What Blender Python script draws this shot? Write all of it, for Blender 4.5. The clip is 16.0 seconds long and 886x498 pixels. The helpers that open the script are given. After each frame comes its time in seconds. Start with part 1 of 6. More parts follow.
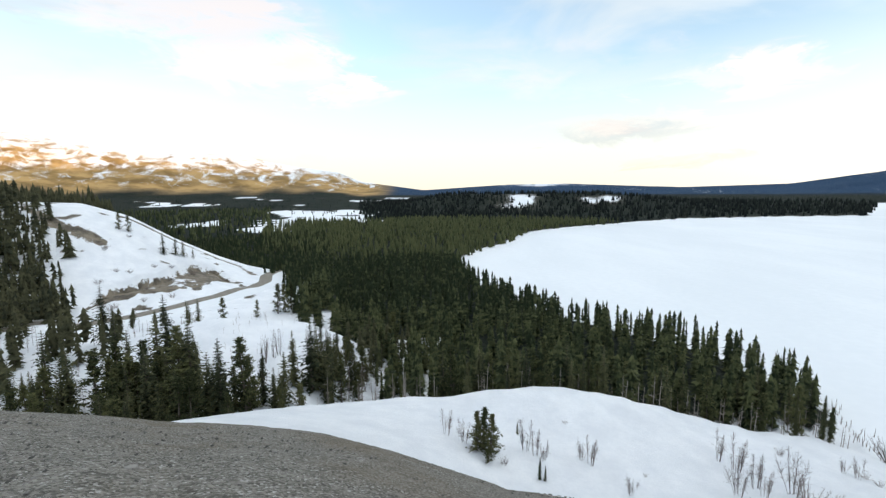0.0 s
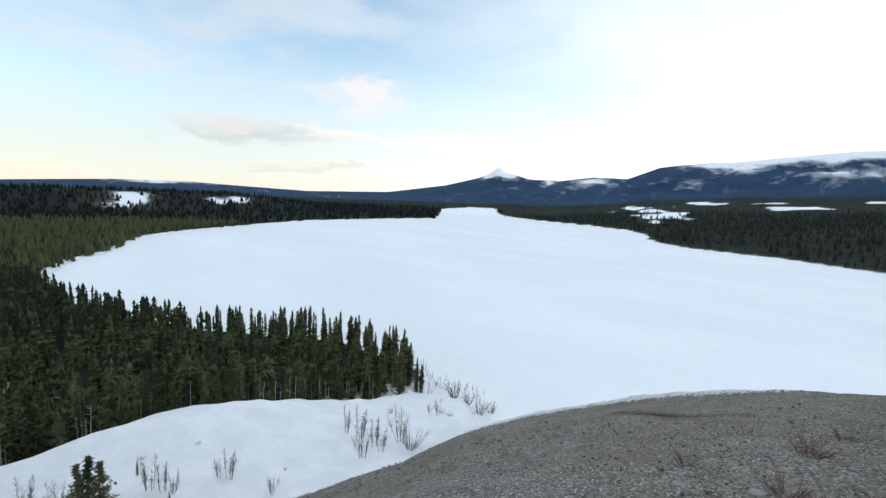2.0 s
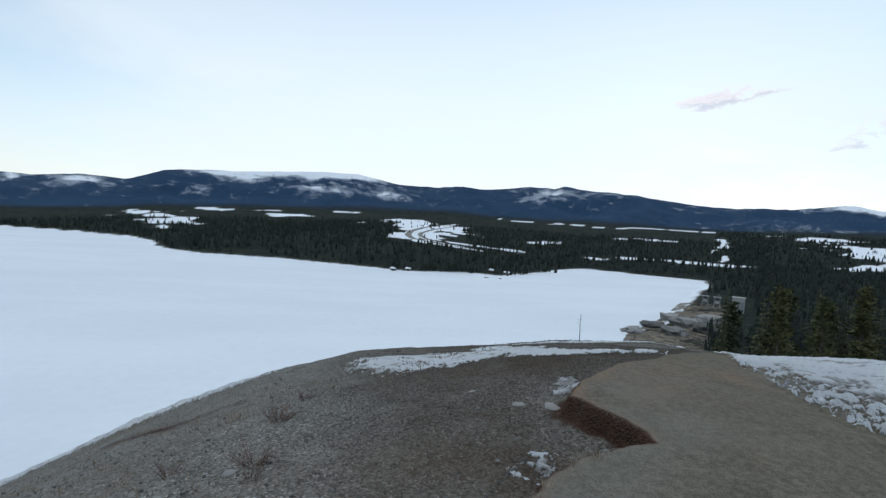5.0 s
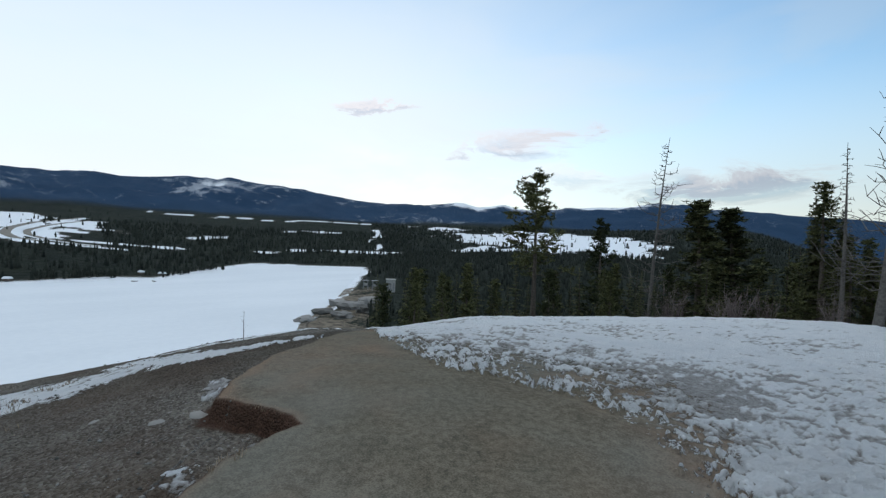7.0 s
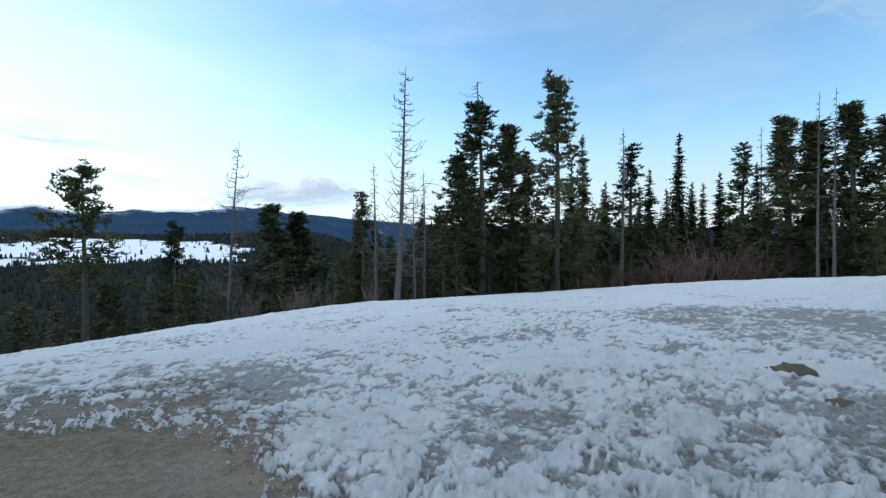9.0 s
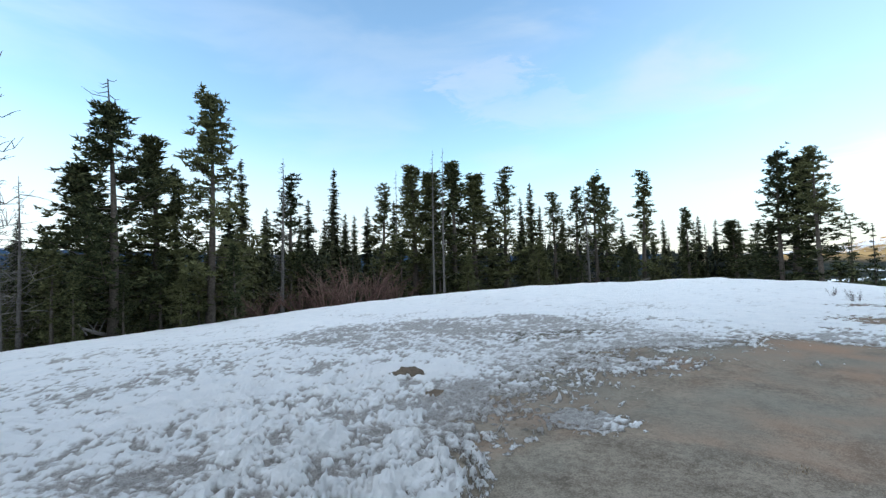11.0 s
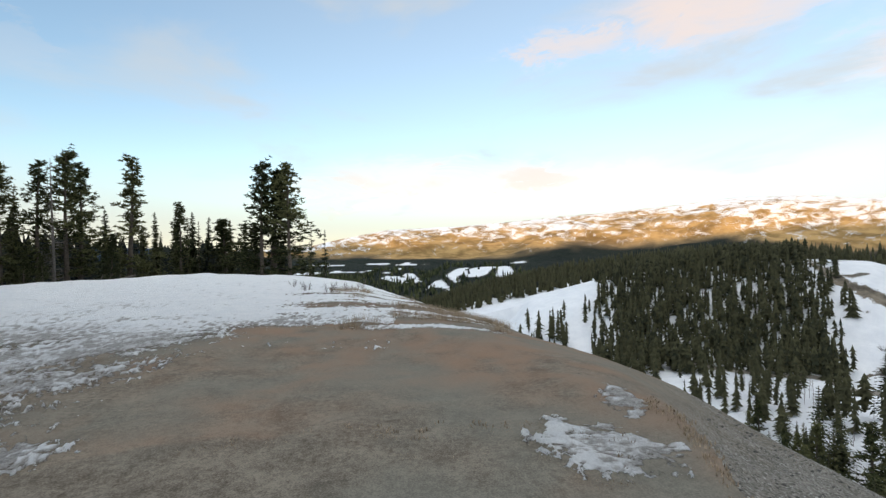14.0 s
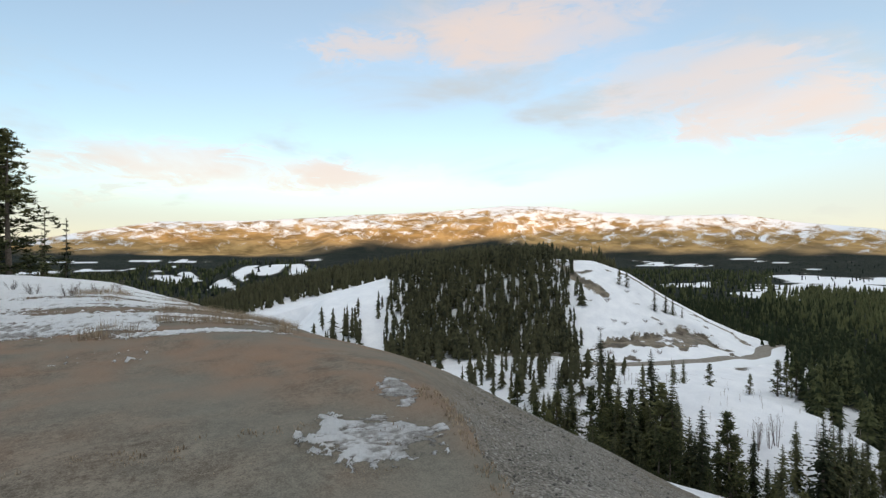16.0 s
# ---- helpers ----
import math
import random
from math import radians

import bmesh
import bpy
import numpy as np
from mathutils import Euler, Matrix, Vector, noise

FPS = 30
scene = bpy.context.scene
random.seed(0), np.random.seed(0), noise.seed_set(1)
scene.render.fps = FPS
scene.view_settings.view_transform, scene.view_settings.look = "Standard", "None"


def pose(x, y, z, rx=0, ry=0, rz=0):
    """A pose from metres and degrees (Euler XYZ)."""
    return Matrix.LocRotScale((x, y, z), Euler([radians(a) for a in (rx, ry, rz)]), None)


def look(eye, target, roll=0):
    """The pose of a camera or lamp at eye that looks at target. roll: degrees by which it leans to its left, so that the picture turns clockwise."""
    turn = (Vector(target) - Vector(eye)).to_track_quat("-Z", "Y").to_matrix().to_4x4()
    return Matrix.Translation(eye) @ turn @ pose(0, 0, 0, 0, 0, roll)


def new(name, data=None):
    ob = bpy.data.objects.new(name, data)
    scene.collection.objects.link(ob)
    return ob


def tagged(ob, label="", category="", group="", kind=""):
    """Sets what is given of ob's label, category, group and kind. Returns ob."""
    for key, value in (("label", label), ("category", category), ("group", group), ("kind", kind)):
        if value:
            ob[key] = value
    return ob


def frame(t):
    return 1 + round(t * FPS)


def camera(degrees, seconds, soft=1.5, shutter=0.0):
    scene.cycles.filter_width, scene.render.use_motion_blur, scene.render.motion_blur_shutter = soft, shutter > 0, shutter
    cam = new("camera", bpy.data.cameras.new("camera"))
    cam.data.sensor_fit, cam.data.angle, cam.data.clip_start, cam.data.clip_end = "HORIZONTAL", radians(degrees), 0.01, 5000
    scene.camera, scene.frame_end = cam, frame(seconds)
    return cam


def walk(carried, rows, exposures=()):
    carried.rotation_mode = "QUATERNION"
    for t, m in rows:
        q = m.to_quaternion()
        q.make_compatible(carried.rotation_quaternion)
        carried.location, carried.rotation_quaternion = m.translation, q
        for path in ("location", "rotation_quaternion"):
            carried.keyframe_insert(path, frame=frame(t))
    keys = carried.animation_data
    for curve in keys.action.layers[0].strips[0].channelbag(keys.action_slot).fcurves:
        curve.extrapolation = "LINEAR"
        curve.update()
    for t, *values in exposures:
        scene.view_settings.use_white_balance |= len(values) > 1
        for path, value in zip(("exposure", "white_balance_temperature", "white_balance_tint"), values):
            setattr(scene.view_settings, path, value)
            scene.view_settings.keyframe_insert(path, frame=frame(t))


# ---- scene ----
cam = camera(86.6, 16.0, soft=1.35)
# seconds, yaw, pitch, roll; the film-maker turns on the spot with the camera held out in front
ROWS = [
    (0.0, 0.00, -7.29, -0.40),
    (0.5, -12.30, -7.62, 0.66),
    (1.0, -22.92, -7.33, 1.59),
    (1.5, -32.87, -7.45, 2.06),
    (2.0, -43.10, -6.37, 2.26),
    (2.5, -52.60, -5.38, 2.23),
    (3.0, -60.15, -4.51, 1.80),
    (3.5, -67.75, -3.26, 1.86),
    (4.0, -76.20, -3.12, 2.42),
    (4.2, -80.68, -3.02, 2.83),
    (6.3, -122.65, -1.11, 2.78),
    (6.5, -126.17, -0.66, 2.45),
    (7.0, -136.77, -1.38, 2.52),
    (7.5, -147.43, -0.85, 1.39),
    (8.0, -159.24, 0.05, 1.29),
    (8.5, -171.67, 0.61, 0.51),
    (9.0, -184.74, -0.02, -0.21),
    (9.2, -189.14, -0.02, -0.24),
    (11.3, -229.36, 2.62, -1.38),
    (11.5, -232.74, 2.48, -1.12),
    (12.0, -240.03, 2.11, -1.21),
    (12.5, -248.94, 1.94, -1.25),
    (13.0, -259.36, 2.12, -0.62),
    (13.5, -268.39, 1.41, -0.45),
    (14.0, -280.41, 0.79, -0.92),
    (14.5, -291.90, 0.81, -0.96),
    (15.0, -300.69, 1.14, -0.82),
    (15.5, -304.57, 0.43, -0.40),
    (16.0, -304.91, 0.31, -0.12),
]
EYE, ARM = 1.6, 0.38


def held(yaw, pitch, roll):
    a = radians(yaw)
    return pose(-math.sin(a) * ARM, math.cos(a) * ARM, EYE, 90 + pitch, 0, yaw) @ pose(0, 0, 0, 0, 0, roll)


EXPOSURES = [(0.0, 0.62, 6700, 9), (3.0, 0.27, 6100, 8), (4.2, 0.13, 6000, 8), (6.5, 0.02, 6200, 8), (9.0, 0.42, 5650, 6), (11.5, 0.80, 6200, 9), (12.5, 0.70, 6600, 10), (14.5, 0.37, 6850, 11), (16.0, 0.28, 6950, 11)]
walk(cam, [(t, held(y, p, r)) for t, y, p, r in ROWS], EXPOSURES)

# ---- world and sun ----
SUN_AZ, SUN_EL = 125.0, 1.9
world = bpy.data.worlds.new("world")
scene.world = world
world.use_nodes = True
wt = world.node_tree
wt.nodes.clear()


def socket(node, value, slot):
    """Set or link an input of a node."""
    if isinstance(value, bpy.types.NodeSocket):
        node.id_data.links.new(value, node.inputs[slot])
    else:
        node.inputs[slot].default_value = value


def calc(tree, how, *values, clamp=False):
    n = tree.nodes.new("ShaderNodeMath")
    n.operation, n.use_clamp = how, clamp
    for slot, value in enumerate(values):
        socket(n, value, slot)
    return n.outputs[0]


def ramp(tree, value, a, b, lo=0.0, hi=1.0):
    n = tree.nodes.new("ShaderNodeMapRange")
    n.interpolation_type = "SMOOTHSTEP"
    for slot, v in enumerate((value, a, b, lo, hi)):
        socket(n, v, slot)
    return n.outputs[0]


def blend(tree, factor, a, b):
    n = tree.nodes.new("ShaderNodeMix")
    n.data_type = "RGBA"
    socket(n, factor, 0)
    for slot, v in ((6, a), (7, b)):
        socket(n, v if isinstance(v, bpy.types.NodeSocket) else (*v, 1.0), slot)
    return n.outputs[2]


def cloud_noise(tree, vector, scale, detail=4.0, rough=0.55, distort=0.0):
    n = tree.nodes.new("ShaderNodeTexNoise")
    socket(n, vector, "Vector")
    for key, v in (("Scale", scale), ("Detail", detail), ("Roughness", rough), ("Distortion", distort)):
        n.inputs[key].default_value = v
    return n.outputs["Fac"]


sky = wt.nodes.new("ShaderNodeTexSky")
sky.sky_type = "NISHITA"
sky.sun_disc = False
sky.sun_elevation = radians(7.0)
sky.sun_rotation = radians(SUN_AZ)
sky.altitude = 700
sky.air_density, sky.dust_density, sky.ozone_density = 1.0, 0.15, 1.6
where = wt.nodes.new("ShaderNodeTexCoord").outputs["Generated"]
split = wt.nodes.new("ShaderNodeSeparateXYZ")
wt.links.new(where, split.inputs[0])
# bearing and height in the sky, in degrees, frayed by noise
bearing = calc(wt, "MULTIPLY", calc(wt, "ARCTAN2", split.outputs[0], split.outputs[1]), 57.2958)
rise = calc(wt, "MULTIPLY", calc(wt, "ARCSINE", split.outputs[2]), 57.2958)
stretch = wt.nodes.new("ShaderNodeMapping")
wt.links.new(where, stretch.inputs["Vector"])
stretch.inputs["Scale"].default_value = (1.0, 1.0, 3.2)
fray = cloud_noise(wt, stretch.outputs[0], 6.0, 9.0, 0.66, 0.6)
wisp = cloud_noise(wt, stretch.outputs[0], 15.0, 7.0, 0.62, 1.2)
fray2 = cloud_noise(wt, stretch.outputs[0], 2.6, 5.0, 0.55, 0.4)
b_fray = calc(wt, "ADD", bearing, calc(wt, "MULTIPLY", calc(wt, "SUBTRACT", fray, 0.5), 30.0))
r_fray = calc(wt, "ADD", rise, calc(wt, "MULTIPLY", calc(wt, "SUBTRACT", fray, 0.5), 7.0))
# pale haze low over the land and thin high cloud, most of it towards the sun
toward = calc(wt, "COSINE", calc(wt, "MULTIPLY", calc(wt, "SUBTRACT", bearing, 100.0), 0.0174533))
haze = ramp(wt, rise, calc(wt, "ADD", 19.5, calc(wt, "MULTIPLY", toward, 8.5)), 3.0)
veil_low = ramp(wt, calc(wt, "ADD", fray2, calc(wt, "MULTIPLY", toward, 0.06)), 0.40, 0.68, 0.06, 0.60)
# veil thickened and brightened overhead, out of view, added to light the ground
# broken thin cloud in the west
west = ramp(wt, calc(wt, "COSINE", calc(wt, "MULTIPLY", calc(wt, "ADD", bearing, 45.0), 0.0174533)), 0.1, 1.0, 0.0, 0.24)
veil_low = calc(wt, "ADD", veil_low, west)
# clearest in the south-west
clear_sky = ramp(wt, calc(wt, "COSINE", calc(wt, "MULTIPLY", calc(wt, "ADD", bearing, 158.0), 0.0174533)), 0.55, 1.0, 1.0, 0.35)
veil_low = calc(wt, "MULTIPLY", veil_low, clear_sky)
veil = calc(wt, "MAXIMUM", veil_low, ramp(wt, rise, 30.0, 52.0, 0.0, 0.80))
glare = calc(wt, "MULTIPLY", ramp(wt, calc(wt, "ADD", toward, calc(wt, "MULTIPLY", calc(wt, "SUBTRACT", fray2, 0.5), 0.7)), 0.05, 1.0), ramp(wt, rise, 58.0, 6.0, 0.0, 0.97))
pale = calc(wt, "MAXIMUM", calc(wt, "MAXIMUM", calc(wt, "MULTIPLY", haze, ramp(wt, toward, -1.0, 0.4, 0.80, 0.82)), veil), glare, clamp=True)
# the single clouds: bearing, height, half width, half height, greyness
CLOUDS_NORTH = [(-19, 13.8, 8, 2.6, 0.05, 1.0), (-11, 11.6, 4, 1.6, 0.05, 1.0), (-26, 17, 8, 2.6, 0.1, 0.9), (33.5, 11.5, 5, 1.9, 0.12, 1.0), (27, 10.6, 5, 1.0, 0.1, 0.8), (19, 6.3, 8, 1.0, 0.50, 1.0),
                (29, 6.6, 6, 0.8, 0.22, 0.9), (26, 2.8, 4, 0.5, 0.45, 0.9), (42, 6.2, 8, 0.6, 0.12, 0.8), (15, 13.2, 9, 2.4, 0.1, 0.5)]
CLOUDS_SOUTH = [(145.0, 11.2, 5.0, 1.5, 0.6, 1.1), (150.5, 7.8, 4.5, 1.2, 0.5, 1.1), (167.5, 7.0, 8, 1.2, 0.8, 1.1), (128.4, 15.1, 2.4, 0.5, 0.6, 1.0), (-130, 22, 5, 2.2, 0.05, 0.35), (-125, 18.5, 5, 2.0, 0.05, 0.30)]
CLOUDS_WEST = [(-84, 9.3, 10, 1.9, 0.0, 1.0), (-67, 9.2, 9, 1.7, 0.0, 1.0), (-45, 25, 13, 3.2, 0.05, 1.0), (-31, 19.5, 6, 2.0, 0.08, 0.7), (-22, 13.8, 7, 2.4, 0.05, 1.0), (-90, 6.2, 4, 0.5, 0.4, 0.8), (-64, 23.5, 6, 1.6, 0.05, 0.9)]
cream, dusk = (1.10, 0.905, 0.80), (0.47, 0.50, 0.57)
CLOUD_LIGHT = 4.7
lit = None
grey = None
for a, e, wa, we, dull, weight in CLOUDS_NORTH + CLOUDS_SOUTH + CLOUDS_WEST:
    du = calc(wt, "DIVIDE", calc(wt, "SUBTRACT", b_fray, float(a)), float(wa))
    dv = calc(wt, "DIVIDE", calc(wt, "SUBTRACT", r_fray, float(e)), float(we))
    m = ramp(wt, calc(wt, "ADD", calc(wt, "MULTIPLY", du, du), calc(wt, "MULTIPLY", dv, dv)), 3.0, 0.0)
    m = calc(wt, "MULTIPLY", m, ramp(wt, calc(wt, "ADD", wisp, calc(wt, "MULTIPLY", m, 0.35)), 0.36, 0.80, 0.0, weight))
    # the under side is in shade
    under = ramp(wt, dv, 0.5, -0.9, dull * 0.55, dull)
    lit = m if lit is None else calc(wt, "MAXIMUM", lit, m)
    g = calc(wt, "MULTIPLY", m, under)
    grey = g if grey is None else calc(wt, "MAXIMUM", grey, g)
tone = blend(wt, ramp(wt, rise, 9.0, 0.5), (0.93, 0.975, 1.0), (0.99, 0.98, 0.96))
tone = blend(wt, lit, tone, cream)
tone = blend(wt, calc(wt, "MULTIPLY", grey, 1.6, clamp=True), tone, dusk)
bright = wt.nodes.new("ShaderNodeVectorMath")
bright.operation = "SCALE"
wt.links.new(tone, bright.inputs[0])
glow = calc(wt, "MULTIPLY", ramp(wt, toward, 0.1, 1.0), ramp(wt, rise, 70.0, 4.0))
# the unseen veil overhead is boosted to brighten the ground
socket(bright, calc(wt, "MULTIPLY", calc(wt, "MULTIPLY", CLOUD_LIGHT, calc(wt, "ADD", ramp(wt, toward, -1.0, 0.3, 0.79, 1.0), calc(wt, "MULTIPLY", lit, 0.22))), calc(wt, "ADD", ramp(wt, rise, 32.0, 65.0, 1.0, 2.7), calc(wt, "MULTIPLY", glow, 0.45))), "Scale")
cover = calc(wt, "MAXIMUM", pale, calc(wt, "MULTIPLY", lit, ramp(wt, fray2, 0.25, 0.6, 0.5, 0.85)), clamp=True)
blue = wt.nodes.new("ShaderNodeVectorMath")
blue.operation = "SCALE"
wt.links.new(sky.outputs["Color"], blue.inputs[0])
blue.inputs["Scale"].default_value = 2.0
w_color = blend(wt, cover, blue.outputs[0], bright.outputs[0])
w_bg = wt.nodes.new("ShaderNodeBackground")
wt.links.new(w_color, w_bg.inputs["Color"])
w_bg.inputs["Strength"].default_value = 0.14
w_out = wt.nodes.new("ShaderNodeOutputWorld")
wt.links.new(w_bg.outputs["Background"], w_out.inputs["Surface"])

sun_data = bpy.data.lights.new("sun", "SUN")
sun_data.energy, sun_data.angle, sun_data.color = 5.0, radians(0.6), (1.0, 0.62, 0.30)
sun = new("sun", sun_data)
sun.matrix_world = look(
    (3000 * math.sin(radians(SUN_AZ)), 3000 * math.cos(radians(SUN_AZ)), 3000 * math.tan(radians(SUN_EL))), (0, 0, 0))

# ---- materials ----
def material(name):
    m = bpy.data.materials.new(name)
    m.use_nodes = True
    t = m.node_tree
    return m, t, t.nodes["Principled BSDF"]


def place(tree):
    return tree.nodes.new("ShaderNodeTexCoord").outputs["Object"]


def bump(tree, height_socket, strength, distance, normal=None):
    n = tree.nodes.new("ShaderNodeBump")
    n.inputs["Strength"].default_value = strength
    n.inputs["Distance"].default_value = distance
    socket(n, height_socket, "Height")
    if normal is not None:
        socket(n, normal, "Normal")
    return n.outputs[0]


def stones(tree, vector, scale, feature="F1"):
    n = tree.nodes.new("ShaderNodeTexVoronoi")
    n.feature = feature
    socket(n, vector, "Vector")
    n.inputs["Scale"].default_value = scale
    return n


def attribute(tree, name):
    n = tree.nodes.new("ShaderNodeAttribute")
    n.attribute_name = name
    return n.outputs["Fac"]


def speckled(name, dark, light, scale, rough=0.9, depth=0.4, far=0.02, island=0.0):
    """A rough natural surface between two colours, mottled at two scales."""
    m, t, s = material(name)
    v = place(t)
    f = calc(t, "ADD", calc(t, "MULTIPLY", cloud_noise(t, v, scale), 0.6), calc(t, "MULTIPLY", cloud_noise(t, v, scale * 6.3), 0.4))
    if island:
        g = t.nodes.new("ShaderNodeNewGeometry").outputs["Random Per Island"]
        o = t.nodes.new("ShaderNodeObjectInfo").outputs["Random"]
        f = calc(t, "ADD", f, calc(t, "MULTIPLY", calc(t, "SUBTRACT", calc(t, "ADD", g, o), 1.0), island))
    socket(s, blend(t, ramp(t, f, 0.25, 0.75), dark, light), "Base Color")
    s.inputs["Roughness"].default_value = rough
    s.inputs["Specular IOR Level"].default_value = 0.10
    socket(s, bump(t, f, depth, far), "Normal")
    return m


def ground_material():
    m, t, s = material("ground")
    v = place(t)
    big, mid, fine = cloud_noise(t, v, 0.35, 5), cloud_noise(t, v, 2.2, 5), cloud_noise(t, v, 16.0, 4)
    grain = cloud_noise(t, v, 70.0, 3)
    # gravel
    peb, peb2 = stones(t, v, 46.0), stones(t, v, 17.0)
    shade = t.nodes.new("ShaderNodeSeparateColor")
    t.links.new(peb.outputs["Color"], shade.inputs[0])
    tint = calc(t, "ADD", calc(t, "MULTIPLY", shade.outputs[0], 0.5), calc(t, "MULTIPLY", mid, 0.5))
    gravel = blend(t, ramp(t, tint, 0.2, 0.8), (0.092, 0.087, 0.077), (0.285, 0.272, 0.244))
    gravel = blend(t, ramp(t, shade.outputs[1], 0.90, 0.97), gravel, (0.42, 0.41, 0.39))
    gravel = blend(t, ramp(t, big, 0.42, 0.72, 0.0, 0.5), gravel, (0.155, 0.122, 0.085))
    # moss and lichen darken the slope over the lake
    moss = blend(t, ramp(t, calc(t, "ADD", calc(t, "MULTIPLY", mid, 0.5), calc(t, "MULTIPLY", shade.outputs[0], 0.5)), 0.3, 0.75), (0.024, 0.022, 0.018), (0.118, 0.106, 0.084))
    gravel = blend(t, calc(t, "MULTIPLY", attribute(t, "lichen"), 0.85), gravel, moss)
    # trodden turf, rust-brown where the dead grass lies
    turf = blend(t, ramp(t, calc(t, "ADD", calc(t, "MULTIPLY", calc(t, "ADD", fine, mid), 0.3), calc(t, "MULTIPLY", grain, 0.4)), 0.36, 0.64), (0.066, 0.056, 0.045), (0.19, 0.167, 0.136))
    turf = blend(t, ramp(t, cloud_noise(t, v, 5.0, 8, 0.78), 0.56, 0.68, 0.0, 0.7), turf, (0.052, 0.040, 0.031))
    turf = blend(t, attribute(t, "rust"), turf, blend(t, grain, (0.12, 0.075, 0.052), (0.26, 0.182, 0.132)))
    turf = blend(t, ramp(t, big, 0.42, 0.62, 0.0, 0.55), turf, blend(t, grain, (0.096, 0.098, 0.084), (0.175, 0.174, 0.152)))
    # olive grass towards the lake
    turf = blend(t, calc(t, "MULTIPLY", attribute(t, "lichen"), 0.55), turf, blend(t, ramp(t, calc(t, "ADD", calc(t, "MULTIPLY", fine, 0.5), calc(t, "MULTIPLY", grain, 0.5)), 0.35, 0.65), (0.052, 0.045, 0.030), (0.135, 0.116, 0.080)))
    base = blend(t, attribute(t, "stone"), turf, gravel)
    # raw red-brown earth where the bank has broken away
    base = blend(t, attribute(t, "earth"), base, blend(t, fine, (0.030, 0.019, 0.014), (0.100, 0.057, 0.040)))
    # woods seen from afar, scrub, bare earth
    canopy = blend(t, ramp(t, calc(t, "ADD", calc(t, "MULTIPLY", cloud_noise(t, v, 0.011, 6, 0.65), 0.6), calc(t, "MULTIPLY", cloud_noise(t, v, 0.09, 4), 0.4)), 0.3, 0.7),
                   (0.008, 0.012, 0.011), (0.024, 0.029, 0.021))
    # distance haze put into the colour: far mountains away from the sun turn blue
    canopy = blend(t, calc(t, "MULTIPLY", attribute(t, "haze_blue"), 0.92), canopy, blend(t, cloud_noise(t, v, 0.0035, 6, 0.6), (0.012, 0.030, 0.066), (0.030, 0.066, 0.125)))
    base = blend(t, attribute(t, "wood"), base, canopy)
    # scrub of the sunlit range, its brown warmed towards sunset gold in the colour
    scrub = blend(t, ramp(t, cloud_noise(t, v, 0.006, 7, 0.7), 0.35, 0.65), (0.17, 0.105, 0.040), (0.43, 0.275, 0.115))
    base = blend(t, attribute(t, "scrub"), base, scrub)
    rock = blend(t, ramp(t, cloud_noise(t, v, 0.16, 6, 0.7), 0.3, 0.7), (0.060, 0.052, 0.042), (0.23, 0.195, 0.150))
    # snow
    frost = attribute(t, "snow")
    clod = ramp(t, cloud_noise(t, v, 9.5, 8, 0.74, 0.4), 0.30, 0.70)
    edge = calc(t, "ADD", calc(t, "SUBTRACT", calc(t, "MULTIPLY", frost, 1.3), 0.13), calc(t, "MULTIPLY", calc(t, "SUBTRACT", calc(t, "ADD", calc(t, "MULTIPLY", clod, 0.72), calc(t, "MULTIPLY", cloud_noise(t, v, 0.03, 8, 0.7), 0.44)), 0.58), 1.0))
    high = attribute(t, "high")
    axes = t.nodes.new("ShaderNodeSeparateXYZ")
    t.links.new(v, axes.inputs[0])
    slope = t.nodes.new("ShaderNodeCombineXYZ")
    socket(slope, calc(t, "MULTIPLY", calc(t, "ARCTAN2", axes.outputs[0], axes.outputs[1]), 4300.0), 0)
    socket(slope, calc(t, "MULTIPLY", axes.outputs[2], 2.4), 1)
    far_n = calc(t, "SUBTRACT", cloud_noise(t, slope.outputs[0], 0.0095, 11, 0.64, 0.5), 0.5)
    edge = calc(t, "ADD", edge, calc(t, "MULTIPLY", calc(t, "MULTIPLY", far_n, high), 2.7))
    cover_snow = calc(t, "ADD", calc(t, "MULTIPLY", ramp(t, edge, 0.42, 0.58), calc(t, "SUBTRACT", 1.0, high)), calc(t, "MULTIPLY", calc(t, "MULTIPLY", ramp(t, edge, 0.475, 0.525), high), calc(t, "MAXIMUM", attribute(t, "scrub"), ramp(t, frost, 0.52, 0.7, 0.32, 1.0))))
    white = blend(t, ramp(t, mid, 0.3, 0.7), (0.84, 0.86, 0.885), (0.91, 0.92, 0.935))
    # grey slush and grit in the trodden crust, in streaks across the hilltop
    run = t.nodes.new("ShaderNodeCombineXYZ")
    socket(run, calc(t, "MULTIPLY", calc(t, "ADD", calc(t, "MULTIPLY", axes.outputs[0], -0.6), calc(t, "MULTIPLY", axes.outputs[1], 0.8)), 0.36), 0)
    socket(run, calc(t, "ADD", calc(t, "MULTIPLY", axes.outputs[0], 0.8), calc(t, "MULTIPLY", axes.outputs[1], 0.6)), 1)
    streaks = cloud_noise(t, run.outputs[0], 4.2, 7, 0.72, 0.3)
    spots = cloud_noise(t, v, 13.0, 6, 0.7)
    grit = calc(t, "ADD", calc(t, "MULTIPLY", streaks, 0.60), calc(t, "MULTIPLY", spots, 0.50))
    grit = calc(t, "ADD", grit, calc(t, "ADD", calc(t, "MULTIPLY", attribute(t, "hollow"), 0.70), calc(t, "MULTIPLY", attribute(t, "dirt"), 0.55)))
    grit = ramp(t, grit, 0.77, 1.14, 0.0, 0.86)
